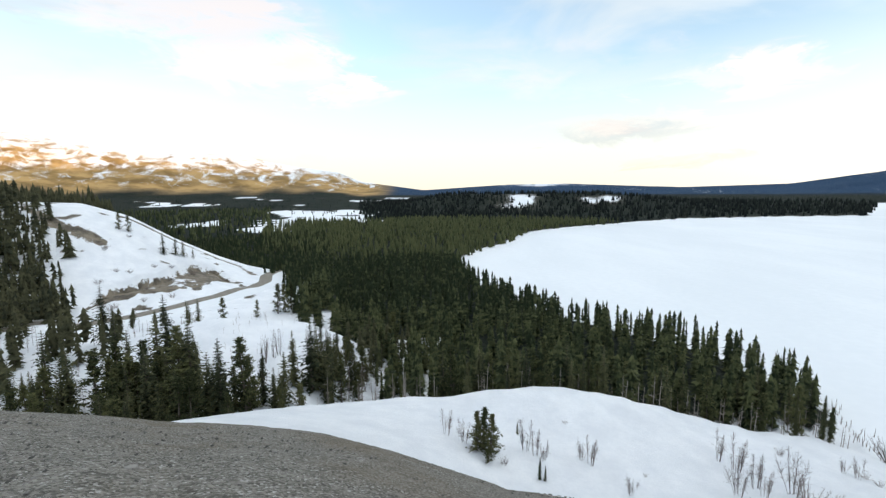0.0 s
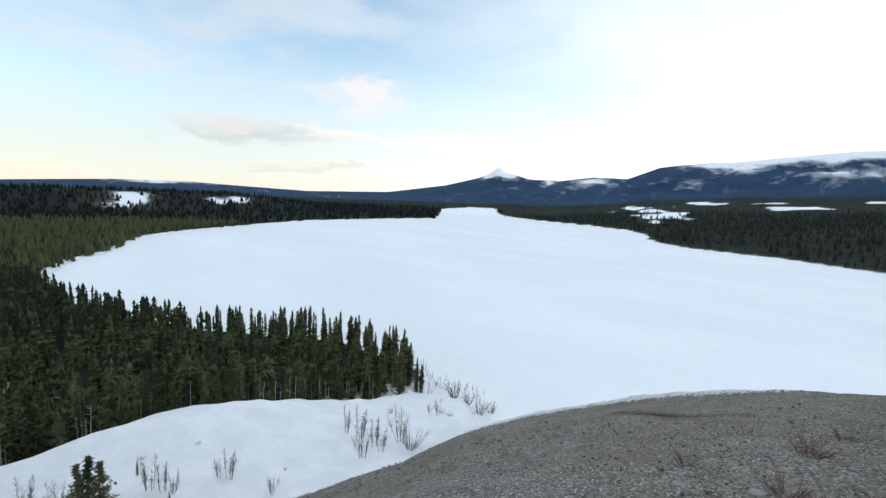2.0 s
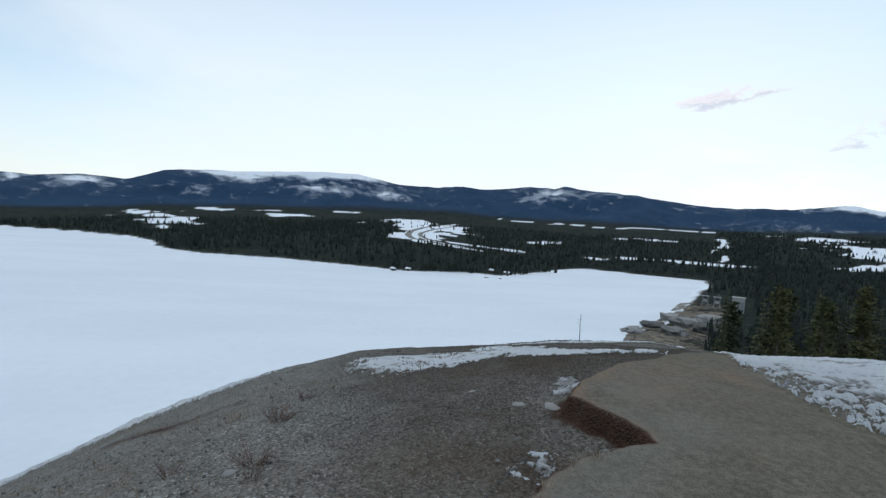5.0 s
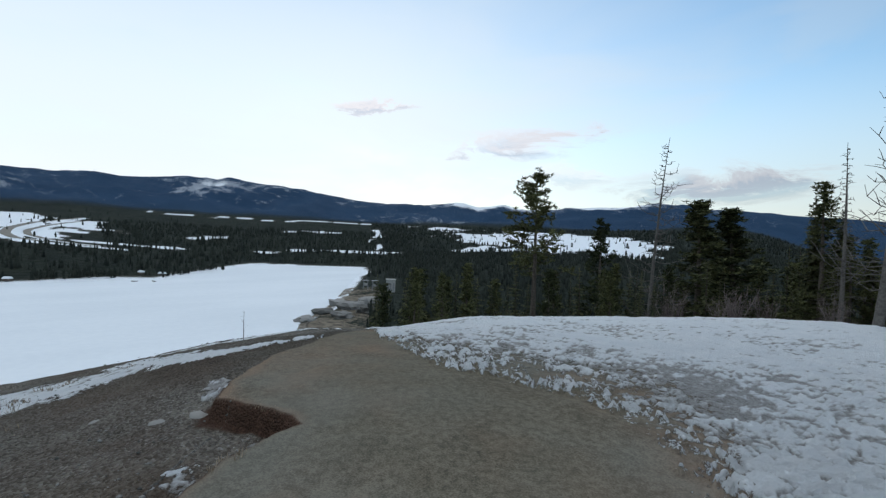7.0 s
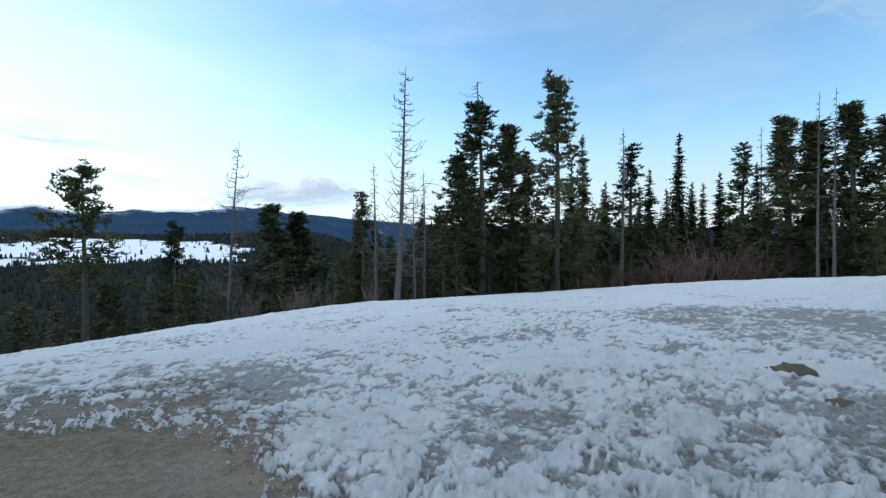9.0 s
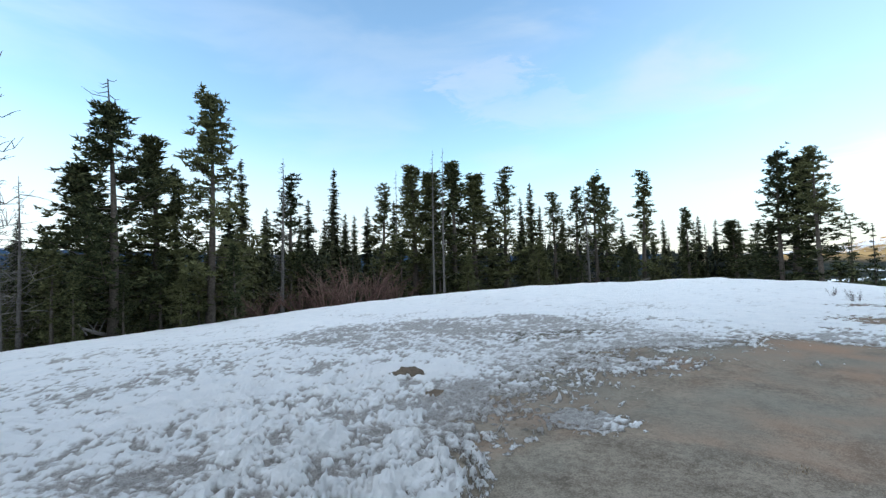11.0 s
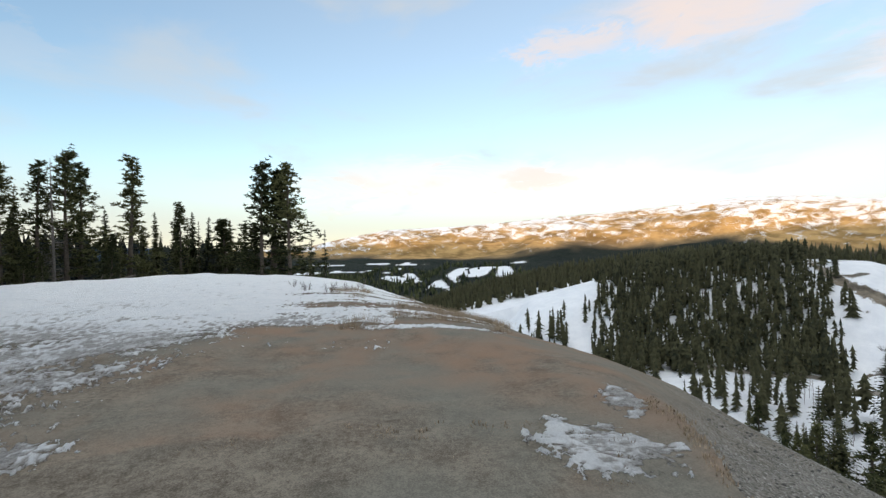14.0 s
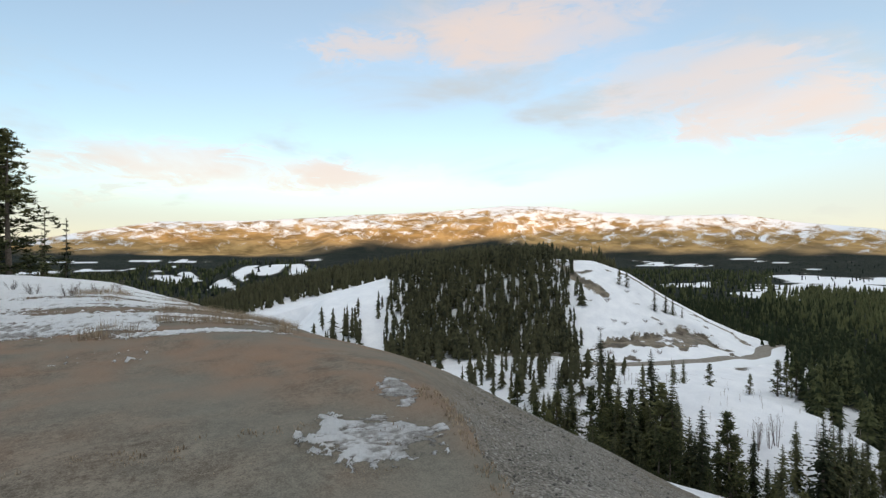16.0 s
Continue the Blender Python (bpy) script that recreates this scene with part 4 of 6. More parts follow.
def tuft(s, rng, at, size, blades=16, broad=0.26):
    """A ragged clump of needles."""
    for k in range(blades):
        u = rng.normal(size=3)
        u /= np.linalg.norm(u)
        u[2] = u[2] * 0.7 + 0.25
        v = np.cross(u, rng.normal(size=3))
        v /= np.linalg.norm(v) + 1e-6
        p = np.array(at) + u * size * 0.15
        q = p + u * size * (0.6 + 0.6 * rng.random())
        n = s.add([tuple(p + v * size * broad), tuple(p - v * size * broad), tuple(q)])
        s.tri.append((n, n + 1, n + 2))


def pine_meshes(seed, h=12.0, bare=0.3, wide=1.7, boughs=44, dead_top=0.0, fill=1.0, blades=12, cone=0.55):
    """A lodgepole pine: clear lower trunk, upturned boughs with tufts at their ends."""
    rng = np.random.default_rng(seed)
    trunk, path = trunk_shape(rng, h, 0.19, 0.25)
    s = Shape()
    for k in range(boughs):
        f = bare + (0.985 - dead_top - bare) * (k + rng.random()) / boughs
        g = (f - bare) / (1 - bare)
        reach = wide * (0.55 + 0.9 * math.sin(min(1, g * 1.15 + 0.12) * math.pi) ** 0.7 * 0.6) * (0.45 + 0.75 * rng.random()) * (1.1 - cone * g)
        a = rng.random() * 6.28
        p = along(path, f)
        mid = p + Vector((math.cos(a) * reach * 0.55, math.sin(a) * reach * 0.55, -0.05 * reach))
        end = p + Vector((math.cos(a) * reach, math.sin(a) * reach, (0.12 + 0.40 * g + 0.15 * rng.normal()) * reach))
        trunk.tube([p, mid, end], [0.035, 0.024, 0.010], 3)
        if blades > 9:
            # rounded clumps of short needles towards the bough's end
            for f2, spread, count in ((0.42, 0.15, 3), (0.70, 0.19, 6), (1.0, 0.23, 8)):
                if rng.random() > fill and f2 < 0.9:
                    continue
                q = p.lerp(mid, f2 / 0.55) if f2 < 0.55 else mid.lerp(end, (f2 - 0.55) / 0.45)
                for _ in range(count):
                    off = rng.normal(size=3) * spread * (0.8 + 0.4 * reach / wide)
                    tuft(s, rng, q + Vector((off[0], off[1], off[2] * 0.85 + 0.05)), 0.20 + 0.09 * rng.random(), blades, 0.21)
        else:
            for f2 in (0.45, 0.72, 1.0):
                if rng.random() > fill and f2 < 0.9:
                    continue
                q = p.lerp(mid, f2 / 0.55) if f2 < 0.55 else mid.lerp(end, (f2 - 0.55) / 0.45)
                for _ in range(3):
                    tuft(s, rng, q + Vector(rng.normal(size=3) * 0.2), 0.33 + 0.12 * rng.random(), blades, 0.25)
    if dead_top > 0:
        for k in range(9):
            f = 1 - dead_top * (k + 0.4) / 9
            p = along(path, min(f, 0.995))
            a = rng.random() * 6.28
            ln = 0.25 + 0.9 * (1 - f) / dead_top
            trunk.tube([p, p + Vector((math.cos(a) * ln * 0.6, math.sin(a) * ln * 0.6, -0.05)), p + Vector((math.cos(a) * ln, math.sin(a) * ln, 0.18 * ln))], [0.022, 0.014, 0.006], 4)
    else:
        for _ in range(7):
            tuft(s, rng, along(path, 0.985) + Vector(rng.normal(size=3) * 0.16), 0.24, 14, 0.16)
    return trunk.mesh("trunk"), s.mesh("crown")


def snag_meshes(seed, h=12.0, r0=0.16, limbs=46, reach=1.3, curl=0.5):
    """A dead standing tree with thin curled limbs; trunk and limbs apart."""
    rng = np.random.default_rng(seed)
    trunk, path = trunk_shape(rng, h, r0, 0.22, 0.012)
    s = Shape()
    for k in range(limbs):
        f = 0.12 + 0.85 * (k + rng.random()) / limbs
        p = along(path, min(f, 0.99))
        a = rng.random() * 6.28
        ln = reach * (1.15 - f) * (0.35 + 0.9 * rng.random())
        d = Vector((math.cos(a), math.sin(a), 0))
        pts = [p]
        for j in range(1, 5):
            g = j / 4
            pts.append(p + d * ln * g + Vector((rng.normal() * 0.05, rng.normal() * 0.05, ln * (curl * (g * g - 0.55 * g) + 0.12 * g * rng.normal()))))
        s.tube(pts, [0.028, 0.023, 0.018, 0.013, 0.008], 3)
        for j in (1, 2, 3):
            q = pts[j]
            e = q + Vector((rng.normal(), rng.normal(), 0.6 + 0.5 * rng.normal())) * 0.28 * ln
            s.tube([q, q.lerp(e, 0.6) + Vector((0, 0, 0.04)), e], [0.018, 0.013, 0.008], 3)
    return trunk.mesh("trunk"), s.mesh("limbwork")


def shrub_mesh(seed, h=3.0, stems=16, spread=0.55, twigs=5, thick=0.025):
    """A leafless many-stemmed shrub."""
    rng = np.random.default_rng(seed)
    s = Shape()
    for k in range(stems):
        a, lean = rng.random() * 6.28, spread * (0.25 + rng.random())
        hh = h * (0.6 + 0.45 * rng.random())
        d = Vector((math.cos(a) * lean, math.sin(a) * lean, 1)).normalized()
        pts = [Vector((math.cos(a) * 0.2, math.sin(a) * 0.2, -0.2)) + d * hh * g + Vector((rng.normal() * 0.05, rng.normal() * 0.05, 0)) * g * hh * 0.5 for g in (0, 0.35, 0.7, 1)]
        s.tube(pts, [thick, thick * 0.8, thick * 0.5, 0.005], 4)
        for _ in range(twigs):
            g = 0.3 + 0.65 * rng.random()
            q = pts[0].lerp(pts[3], g)
            e = q + (d + Vector(rng.normal(size=3)) * 0.55).normalized() * hh * 0.3 * (1.2 - g)
            m2 = q.lerp(e, 0.5) + Vector(rng.normal(size=3)) * 0.03
            s.tube([q, m2, e], [0.009, 0.007, 0.004], 3)
            for _ in range(2):
                e2 = m2 + Vector((rng.normal(), rng.normal(), 0.6 + rng.normal() * 0.5)) * hh * 0.07
                n = s.add([tuple(m2), tuple(m2 + Vector((0.008, 0.008, 0))), tuple(e2)])
                s.tri.append((n, n + 1, n + 2))
    return s.mesh("stems")


# prototypes, kept as mesh data and shared by the copies
SPRUCE = [spruce_meshes(11, 0.85, ragged=0.45), spruce_meshes(12, 1.0, ragged=0.5), spruce_meshes(13, 0.62, ragged=0.5), spruce_meshes(14, 1.2, ragged=0.45, levels=58, segs=4, arms=9), spruce_meshes(15, 0.70, bare=0.2, ragged=0.5),
          spruce_meshes(16, 0.9, levels=26, segs=3, arms=6), spruce_meshes(17, 1.15, ragged=0.4, levels=26, segs=3, arms=6), spruce_meshes(18, 0.7, levels=28, segs=3, arms=6)]
PINE = [pine_meshes(21, bare=0.12, wide=1.6, boughs=60, blades=10, fill=0.75, cone=0.62), pine_meshes(22, bare=0.08, wide=1.9, boughs=66, dead_top=0.10, blades=10, fill=0.85, cone=0.80), pine_meshes(23, bare=0.48, wide=1.4, boughs=30, fill=0.7, blades=10),
        pine_meshes(24, bare=0.03, wide=2.0, boughs=66, blades=10, cone=1.0), pine_meshes(25, bare=0.16, wide=1.5, boughs=44, fill=0.6, blades=10, cone=0.85), pine_meshes(26, bare=0.06, wide=1.7, boughs=48, blades=5, cone=0.95),
        pine_meshes(27, bare=0.04, wide=2.0, boughs=66, blades=10, cone=0.98), pine_meshes(28, bare=0.45, wide=1.9, boughs=34, fill=0.9, blades=10), pine_meshes(29, bare=0.05, wide=1.5, boughs=52, fill=0.5, blades=10, cone=0.98)]
SNAG = [snag_meshes(31, limbs=85, reach=2.1), snag_meshes(32, r0=0.13, limbs=60, reach=2.4, curl=0.9), snag_meshes(33, r0=0.10, limbs=34, reach=0.9), snag_meshes(34, limbs=80, reach=1.3, curl=-0.3)]
SHRUB = [shrub_mesh(41, 3.0, 9, 0.26, 17, 0.018), shrub_mesh(42, 3.0, 6, 0.15, 22, 0.020), shrub_mesh(43, 3.0, 20, 0.8, 7, 0.03), shrub_mesh(44, 5.0, 5, 0.18, 12, 0.045), shrub_mesh(46, 3.0, 20, 0.75, 5, 0.04), shrub_mesh(47, 5.0, 1, 0.06, 9, 0.05)]
RED_SHRUB = shrub_mesh(45, 3.0, 28, 0.75, 8, 0.022)
RED_SHRUB.materials.append(M_REDTWIG)
for meshes, mat in ((SPRUCE, M_SPRUCE), (PINE, M_PINE)):
    for a_mesh, b_mesh in meshes:
        a_mesh.materials.append(M_BARK)
        b_mesh.materials.append(mat)
for a_mesh, b_mesh in SNAG:
    a_mesh.materials.append(M_DEAD)
    b_mesh.materials.append(M_DEAD)
for a_mesh in SHRUB:
    a_mesh.materials.append(M_TWIG)

RNG = np.random.default_rng(77)
TREE_TEXT = {
    "spruce": ("slender dark green spruce tree standing in snow", "spruce tree"),
    "pine": ("tall lodgepole pine with tufted green boughs", "pine tree"),
    "snag": ("grey dead standing tree with bare curled limbs", "dead tree"),
    "shrub": ("leafless grey-brown shrub standing in deep snow", "shrub"),
}


def plant(kind, variant, az, r, h, label="", group="", lean=0.0, squash=1.0, sink=0.15):
    """One tree or shrub of height h at a bearing and distance."""
    x, y = polar(az, r)
    text, category = TREE_TEXT[kind]
    name = {"spruce": "spruce_tree", "pine": "pine_tree", "snag": "dead_tree", "shrub": "bare_shrub"}[kind]
    ob = thing(name, label or text, category, group, (x, y, ground_z(x, y) - sink), RNG.random() * 6.28)
    if kind == "shrub":
        k = h / 3.2
        tagged(part("branchwork", SHRUB[variant] if variant < 9 else RED_SHRUB, M_TWIG, ob), kind="stuff")
    else:
        k = h / 12.0
        trunk, crown = {"spruce": SPRUCE, "pine": PINE, "snag": SNAG}[kind][variant]
        part("trunk", trunk, M_BARK, ob)
        top = part("limbwork" if kind == "snag" else "crown", crown, M_SPRUCE, ob)
        if kind == "snag":
            tagged(top, kind="stuff")
    ob.scale = (k * squash, k * squash, k)
    if lean:
        ob.rotation_euler = (0, lean, 0)
    return ob


def plant_to(kind, variant, az, r, top_el, **more):
    """Plant so that the tip stands at a given angle over the eye's level."""
    x, y = polar(az, r)
    return plant(kind, variant, az, r, EYE + r * math.tan(radians(top_el)) - ground_z(x, y) + 0.15, **more)


# trees round the hilltop: bearing, distance, tip's angle, variant
HILL_PINES = [(147.8, 38, 7.7, 7), (155, 60, 2.7, 4), (165.2, 36, 5.0, 3), (168.3, 37, 4.2, 3), (175.3, 30, 6.6, 8), (-170.6, 27, 19.4, 1), (-162, 28, 19.1, 0), (-167.2, 29, 14.3, 6),
              (-172.5, 31, 11, 3), (-165, 33, 11, 4), (-153.8, 36, 11.3, 8), (-143.3, 45, 10.3, 8)]
HILL_PINES_NORTH = [(-139.4, 38, 12.5, 6), (-136.6, 40, 11.6, 3), (-134.7, 38, 12.9, 6), (-132.1, 40, 11.4, 3), (-128.4, 43, 11.9, 8), (-122.6, 46, 8.7, 8), (-120.0, 47, 9.0, 4), (-117.9, 47, 10.2, 0), (-117.0, 49, 9.2, 4),
                    (-113.1, 50, 10.3, 8), (-108.6, 58, 5.9, 4), (-104.2, 60, 4.3, 3), (-100.4, 50, 10.6, 0), (-99.2, 51, 9.9, 3), (-97.4, 48, 10.6, 2)]
HILL_SPRUCES = [(174.6, 31, 5.4, 0), (176.5, 33, 4.0, 1), (-177.9, 33, 5.5, 2), (-175.7, 34, 2.6, 0), (-158.8, 33, 12.7, 2), (-160.2, 36, 9.5, 0), (-156.5, 40, 6.6, 0), (-151.7, 40, 8.5, 1), (-149.0, 42, 12.2, 2), (-147.6, 46, 7.0, 0),
                (-146.6, 50, 6.8, 2), (-145.1, 48, 7.8, 0), (-141.7, 50, 8.4, 2), (-130.2, 46, 7.1, 0), (-126.4, 47, 8.4, 2), (-125.2, 45, 10.0, 0), (-124.3, 48, 7.3, 2), (-121.8, 50, 6.9, 2)]
HILL_SPRUCES_FAR = [(-110.8, 62, 4.9, 2), (-109, 60, 5.7, 2), (-107.6, 64, 5.0, 0), (-106, 66, 4.5, 2), (-104.8, 64, 3.6, 0), (-103.8, 66, 4.2, 2), (-102.3, 68, 3.4, 0), (-115.2, 60, 5.0, 0),
                    (-112, 58, 3.4, 1), (-101, 60, 3.2, 1), (-149.9, 55, 6.4, 0), (-152.8, 52, 6.8, 2), (-156.4, 48, 7.5, 0), (-137, 52, 8.0, 0), (-147.6, 60, 5.6, 1)]
HILL_SNAGS = [(160.3, 33, 11.8, 1), (179.2, 24, 20.7, 0), (176.7, 27, 10.3, 3), (-178.6, 26, 8.0, 1), (-141.4, 40, 12.1, 2), (-177.5, 27, 9.5, 3), (-154.7, 34, 13.3, 3), (-137.1, 34, 14.4, 2), (-135.9, 34, 14.6, 2), (-118.9, 45, 9.6, 3)]
for row in HILL_PINES + HILL_PINES_NORTH:
    plant_to("pine", row[3], *row[:3], label="lodgepole pine with grey trunk behind the snowy hilltop", group="trees round the hilltop", squash={3: 2.0, 6: 1.55, 8: 1.4}.get(row[3], 1.2))
for row in HILL_SPRUCES + HILL_SPRUCES_FAR:
    plant_to("spruce", row[3], *row[:3], label="narrow dark spruce tree behind the snowy hilltop", group="trees round the hilltop", squash=1.2)
for row in HILL_SNAGS:
    plant_to("snag", row[3], *row[:3], label="tall grey dead tree with curled bare limbs", lean={160.3: -0.055, 179.2: -0.06}.get(row[0], 0.0), squash=1.0)
# undergrowth below the brow
for k in range(115):
    az = 128 + 100 * RNG.random()
    r = table(az if az < 180 else az - 360, BROW_R) * (1.22 + 1.5 * RNG.random())
    a2 = az if az < 180 else az - 360
    cap = float(table(a2, [(-180, 3.0), (-150, 3.5), (-130, 2.5), (128, -4.5), (140, -2.8), (150, -2.6), (165, -1.2), (176, 1.5)]))
    kind = "spruce" if RNG.random() < 0.5 else "pine"
    plant_to(kind, int(RNG.choice([5, 6])) if kind == "spruce" else 5, a2, float(r), cap - 2.6 * RNG.random(), label="bushy young conifer on the wooded slope", group="young conifers on the slope", squash=1.25)
for k in range(16):
    az = 176 + 26 * RNG.random()
    a2 = az if az < 180 else az - 360
    plant_to("pine", 5 if k % 3 else 3, a2, 25 + 5 * RNG.random(), -1.5 + 5.5 * RNG.random(), label="olive-green young pine below the snowy brow", group="young pines", squash=1.35)
for k in range(40):
    az = -179 + 46 * RNG.random()
    plant_to("spruce" if k % 3 else "pine", int(RNG.choice([5, 6, 7])) if k % 3 else 5, az, 34 + 14 * RNG.random(), 0.8 + 3.6 * RNG.random(), label="dense dark young conifer behind the snowy brow", group="trees round the hilltop", squash=1.35)
for k in range(34):
    az = -165 + 72 * RNG.random()
    r = 52 + 30 * RNG.random()
    plant_to("spruce", int(RNG.choice([5, 6, 7])), az, r, 0.6 + 3.9 * RNG.random(), label="narrow spruce among others at the wood's edge", group="trees round the hilltop")
for az, r, el, v in [(-141.5, 35, 0.2, 0), (-121, 43, 1.2, 0), (-119.7, 42, 0.6, 0), (-114.5, 45, 2.6, 3), (-131.5, 33, -0.9, 0), (-133, 35, 2.6, 3), (-136.4, 36, 3.6, 3), (-124.6, 41, 3.5, 3)]:
    plant_to("pine", 3, az, r, el, label="small yellow-green young pine in the snow", group="young pines", squash=1.3)
for az, r, el in [(-150, 31, 1.6), (-147.0, 30, 3.0), (-144.9, 32, 2.2), (-152.5, 30, 0.2), (-141.8, 33, 0.8), (-156.5, 28, -1.2), (-159, 28, -1.4)]:
    plant_to("shrub", 9, az, r, el, label="bare reddish-brown willow bush at the wood's edge", group="willow bushes", squash=1.6)

# the snowy knoll below: bearing, distance, height, variant
KNOLL_SHRUBS = [(0.3, 86, 4.2, 1), (2.6, 84, 3.4, 0), (7.8, 80, 1.4, 2), (10.4, 86, 4.8, 1), (11.6, 85, 4.0, 1), (12.6, 84, 2.8, 0), (18.3, 87, 4.5, 1), (17.2, 88, 3.2, 0), (23.0, 82, 2.8, 0),
                (31.8, 109, 5.2, 1), (33.6, 107, 6.0, 1), (33.9, 95, 5.0, 0), (35.4, 101, 5.5, 1), (36.2, 98, 4.6, 1), (38.6, 103, 6.2, 0), (39.9, 98, 4.6, 2), (43.3, 124, 3.8, 1), (42.2, 125, 2.6, 0)]
KNOLL_SMALL = [(37.3, 124, 1.6, 2), (15.2, 100, 0.8, 2), (43.9, 126, 1.4, 2), (44.9, 123, 1.3, 2), (9.6, 97, 1.0, 2), (18.9, 92, 1.2, 0), (48.5, 150, 4.5, 2), (50, 152, 3.6, 2), (47, 155, 4.5, 2), (45.3, 158, 5.0, 2),
               (56.3, 148, 4.4, 0), (57.6, 147, 3.0, 0), (24.5, 90, 0.7, 2)]
for az, r, h, v in KNOLL_SHRUBS + KNOLL_SMALL:
    plant("shrub", v, az, r, h * 1.55, label="bare grey-brown shrub on the snowy knoll", group="shrubs on the knoll")
for az, r, h, v in [(4.2, 82, 7.6, 1), (5.0, 83, 8.4, 3), (6.0, 82, 7.8, 1), (5.7, 79, 4.2, 0)]:
    plant("pine", 3, az, r, h, label="young pine in a clump on the snowy knoll", group="pines on the knoll", squash=1.5)
for az, r, h, v in [(12.2, 78, 4.2, 0), (12.9, 78, 3.0, 0), (9.3, 92, 3.0, 0), (38.3, 152, 11, 2), (40.4, 149, 12, 0), (41.0, 150, 9.5, 0), (8.0, 118, 6, 0), (11.2, 121, 5, 3)]:
    plant("spruce", v, az, r, h, label="dark spruce tree at the edge of the snowy knoll", group="spruces on the knoll")

# the valley between the hill and the road
FILL = []


def valley(n, az0, az1, r0, r1, h0, h1, pines=0.35):
    for _ in range(n):
        az, r, h = az0 + (az1 - az0) * RNG.random(), r0 + (r1 - r0) * RNG.random(), h0 + (h1 - h0) * RNG.random()
        if r > 158:
            FILL.append((*polar(az, r), h))
        elif RNG.random() < pines:
            plant("pine", 5, az, r, h, label="bushy green pine in the snowy valley", group="trees in the valley", squash=1.45)
        else:
            plant("spruce", int(RNG.choice([5, 6, 7])), az, r, h, label="dark green spruce tree in the snowy valley", group="trees in the valley", squash=1.6)


# the trees on the valley floor and bench that stand apart: bearing, distance, height, kind
VALLEY_TREES = [(-46.2, 157, 10.8, "p"), (-43.1, 157, 5.3, "s"), (-41.3, 150, 17, "s"), (-39.8, 139, 14.6, "s"), (-37.6, 131, 16, "p"), (-36.6, 180, 19, "s"), (-35.8, 150, 17, "s"), (-34.8, 135, 16, "s"),
                (-33.4, 122, 15, "s"), (-32.1, 140, 16.7, "s"), (-31.2, 150, 17.6, "s"), (-30.1, 125, 16.5, "p"), (-29.2, 125, 18, "s"), (-27.7, 117, 12, "s"), (-26.5, 116, 14.8, "s"), (-25.0, 120, 9.1, "s"),
                (-23.9, 119, 14.5, "p"), (-23.4, 121, 9.5, "p"), (-21.9, 124, 10, "s"), (-20.7, 120, 6.8, "s"), (-19.5, 124, 9.3, "s"), (-18.4, 132, 12.2, "s")]
VALLEY_TREES_EAST = [(-16.4, 131, 15.8, "s"), (-15.9, 133, 12, "s"), (-15.5, 135, 14.9, "s"), (-14.5, 138, 13.8, "s"), (-13.5, 143, 11.6, "s"), (-25.6, 196, 10, "p"), (-22.1, 210, 7.8, "p"), (-19.8, 213, 13.5, "p"), (-19.0, 215, 12.8, "p"),
                     (-18.3, 218, 13, "p"), (-28.1, 188, 10, "s"), (-29.0, 186, 9, "s"), (-30.9, 303, 12.9, "s"), (-29.8, 309, 12, "s"), (-29.1, 312, 10.9, "s"), (-28.2, 314, 6.5, "s"), (-34.6, 313, 9.6, "p"), (-33.8, 313, 9.8, "p")]
for az, r, h, kind in VALLEY_TREES + VALLEY_TREES_EAST:
    h += 0.10 * max(0, 170 - r)
    if kind == "p":
        plant("pine", 5, az, r, h, label="bushy green pine in the snowy valley", group="trees in the valley", squash=1.5)
    else:
        plant("spruce", int(RNG.choice([5, 6, 7])), az, r, h, label="dark green spruce tree in the snowy valley", group="trees in the valley", squash=1.7)
valley(60, -38, -28.5, 112, 140, 10, 16, 0.4)
valley(18, -29, -17, 110, 124, 7, 11, 0.4)
valley(44, -47, -35, 122, 190, 9, 15)
valley(34, -52, -39, 165, 226, 8, 13, 0.25)
valley(22, -15.5, -9, 128, 160, 9, 14, 0.3)
valley(16, -11, -4, 165, 206, 9, 15)
valley(12, -40, -28, 192, 222, 7, 11, 0.5)
valley(14, -58, -42, 150, 215, 9, 15)
valley(26, -70.5, -64.8, 240, 285, 9, 14, 0.15)
valley(40, -62.5, -55, 212, 250, 9, 14, 0.15)
for k in range(12):
    plant("shrub", 3, -22 + 12 * RNG.random(), 132 + 30 * RNG.random(), 4 + 3 * RNG.random(), label="thin leafless aspen sapling on the snowy bench", group="aspens on the bench")

for k in range(18):
    az = 160 + 34 * RNG.random()
    a2 = az if az < 180 else az - 360
    plant_to("shrub", 0, a2, float(table(a2, BROW_R)) * (1.15 + 0.25 * RNG.random()), -6.5 + 4.0 * RNG.random(), label="tangled leafless brush behind the hill's brow", group="brush behind the brow", squash=1.2)
for k in range(22):
    plant("shrub", 4, -38.5 + 12 * RNG.random(), 232 + 80 * RNG.random(), 2.0 + 1.6 * RNG.random(), label="small leafless bush on the snowy road hill", group="bushes on the road hill", squash=1.4)

# small spruces and a bare sapling on the spur above the lake
for az, r, h in [(128.5, 62, 6.5), (126.0, 66, 5.0), (131, 58, 8.0), (133, 60, 9.0)]:
    plant("spruce", 3, az, r, h, label="dark young spruce below the hill's brow", group="young conifers on the slope")
plant_to("shrub", 5, 114.8, 15.2, -9.5, label="thin bare sapling on the spur above the lake")


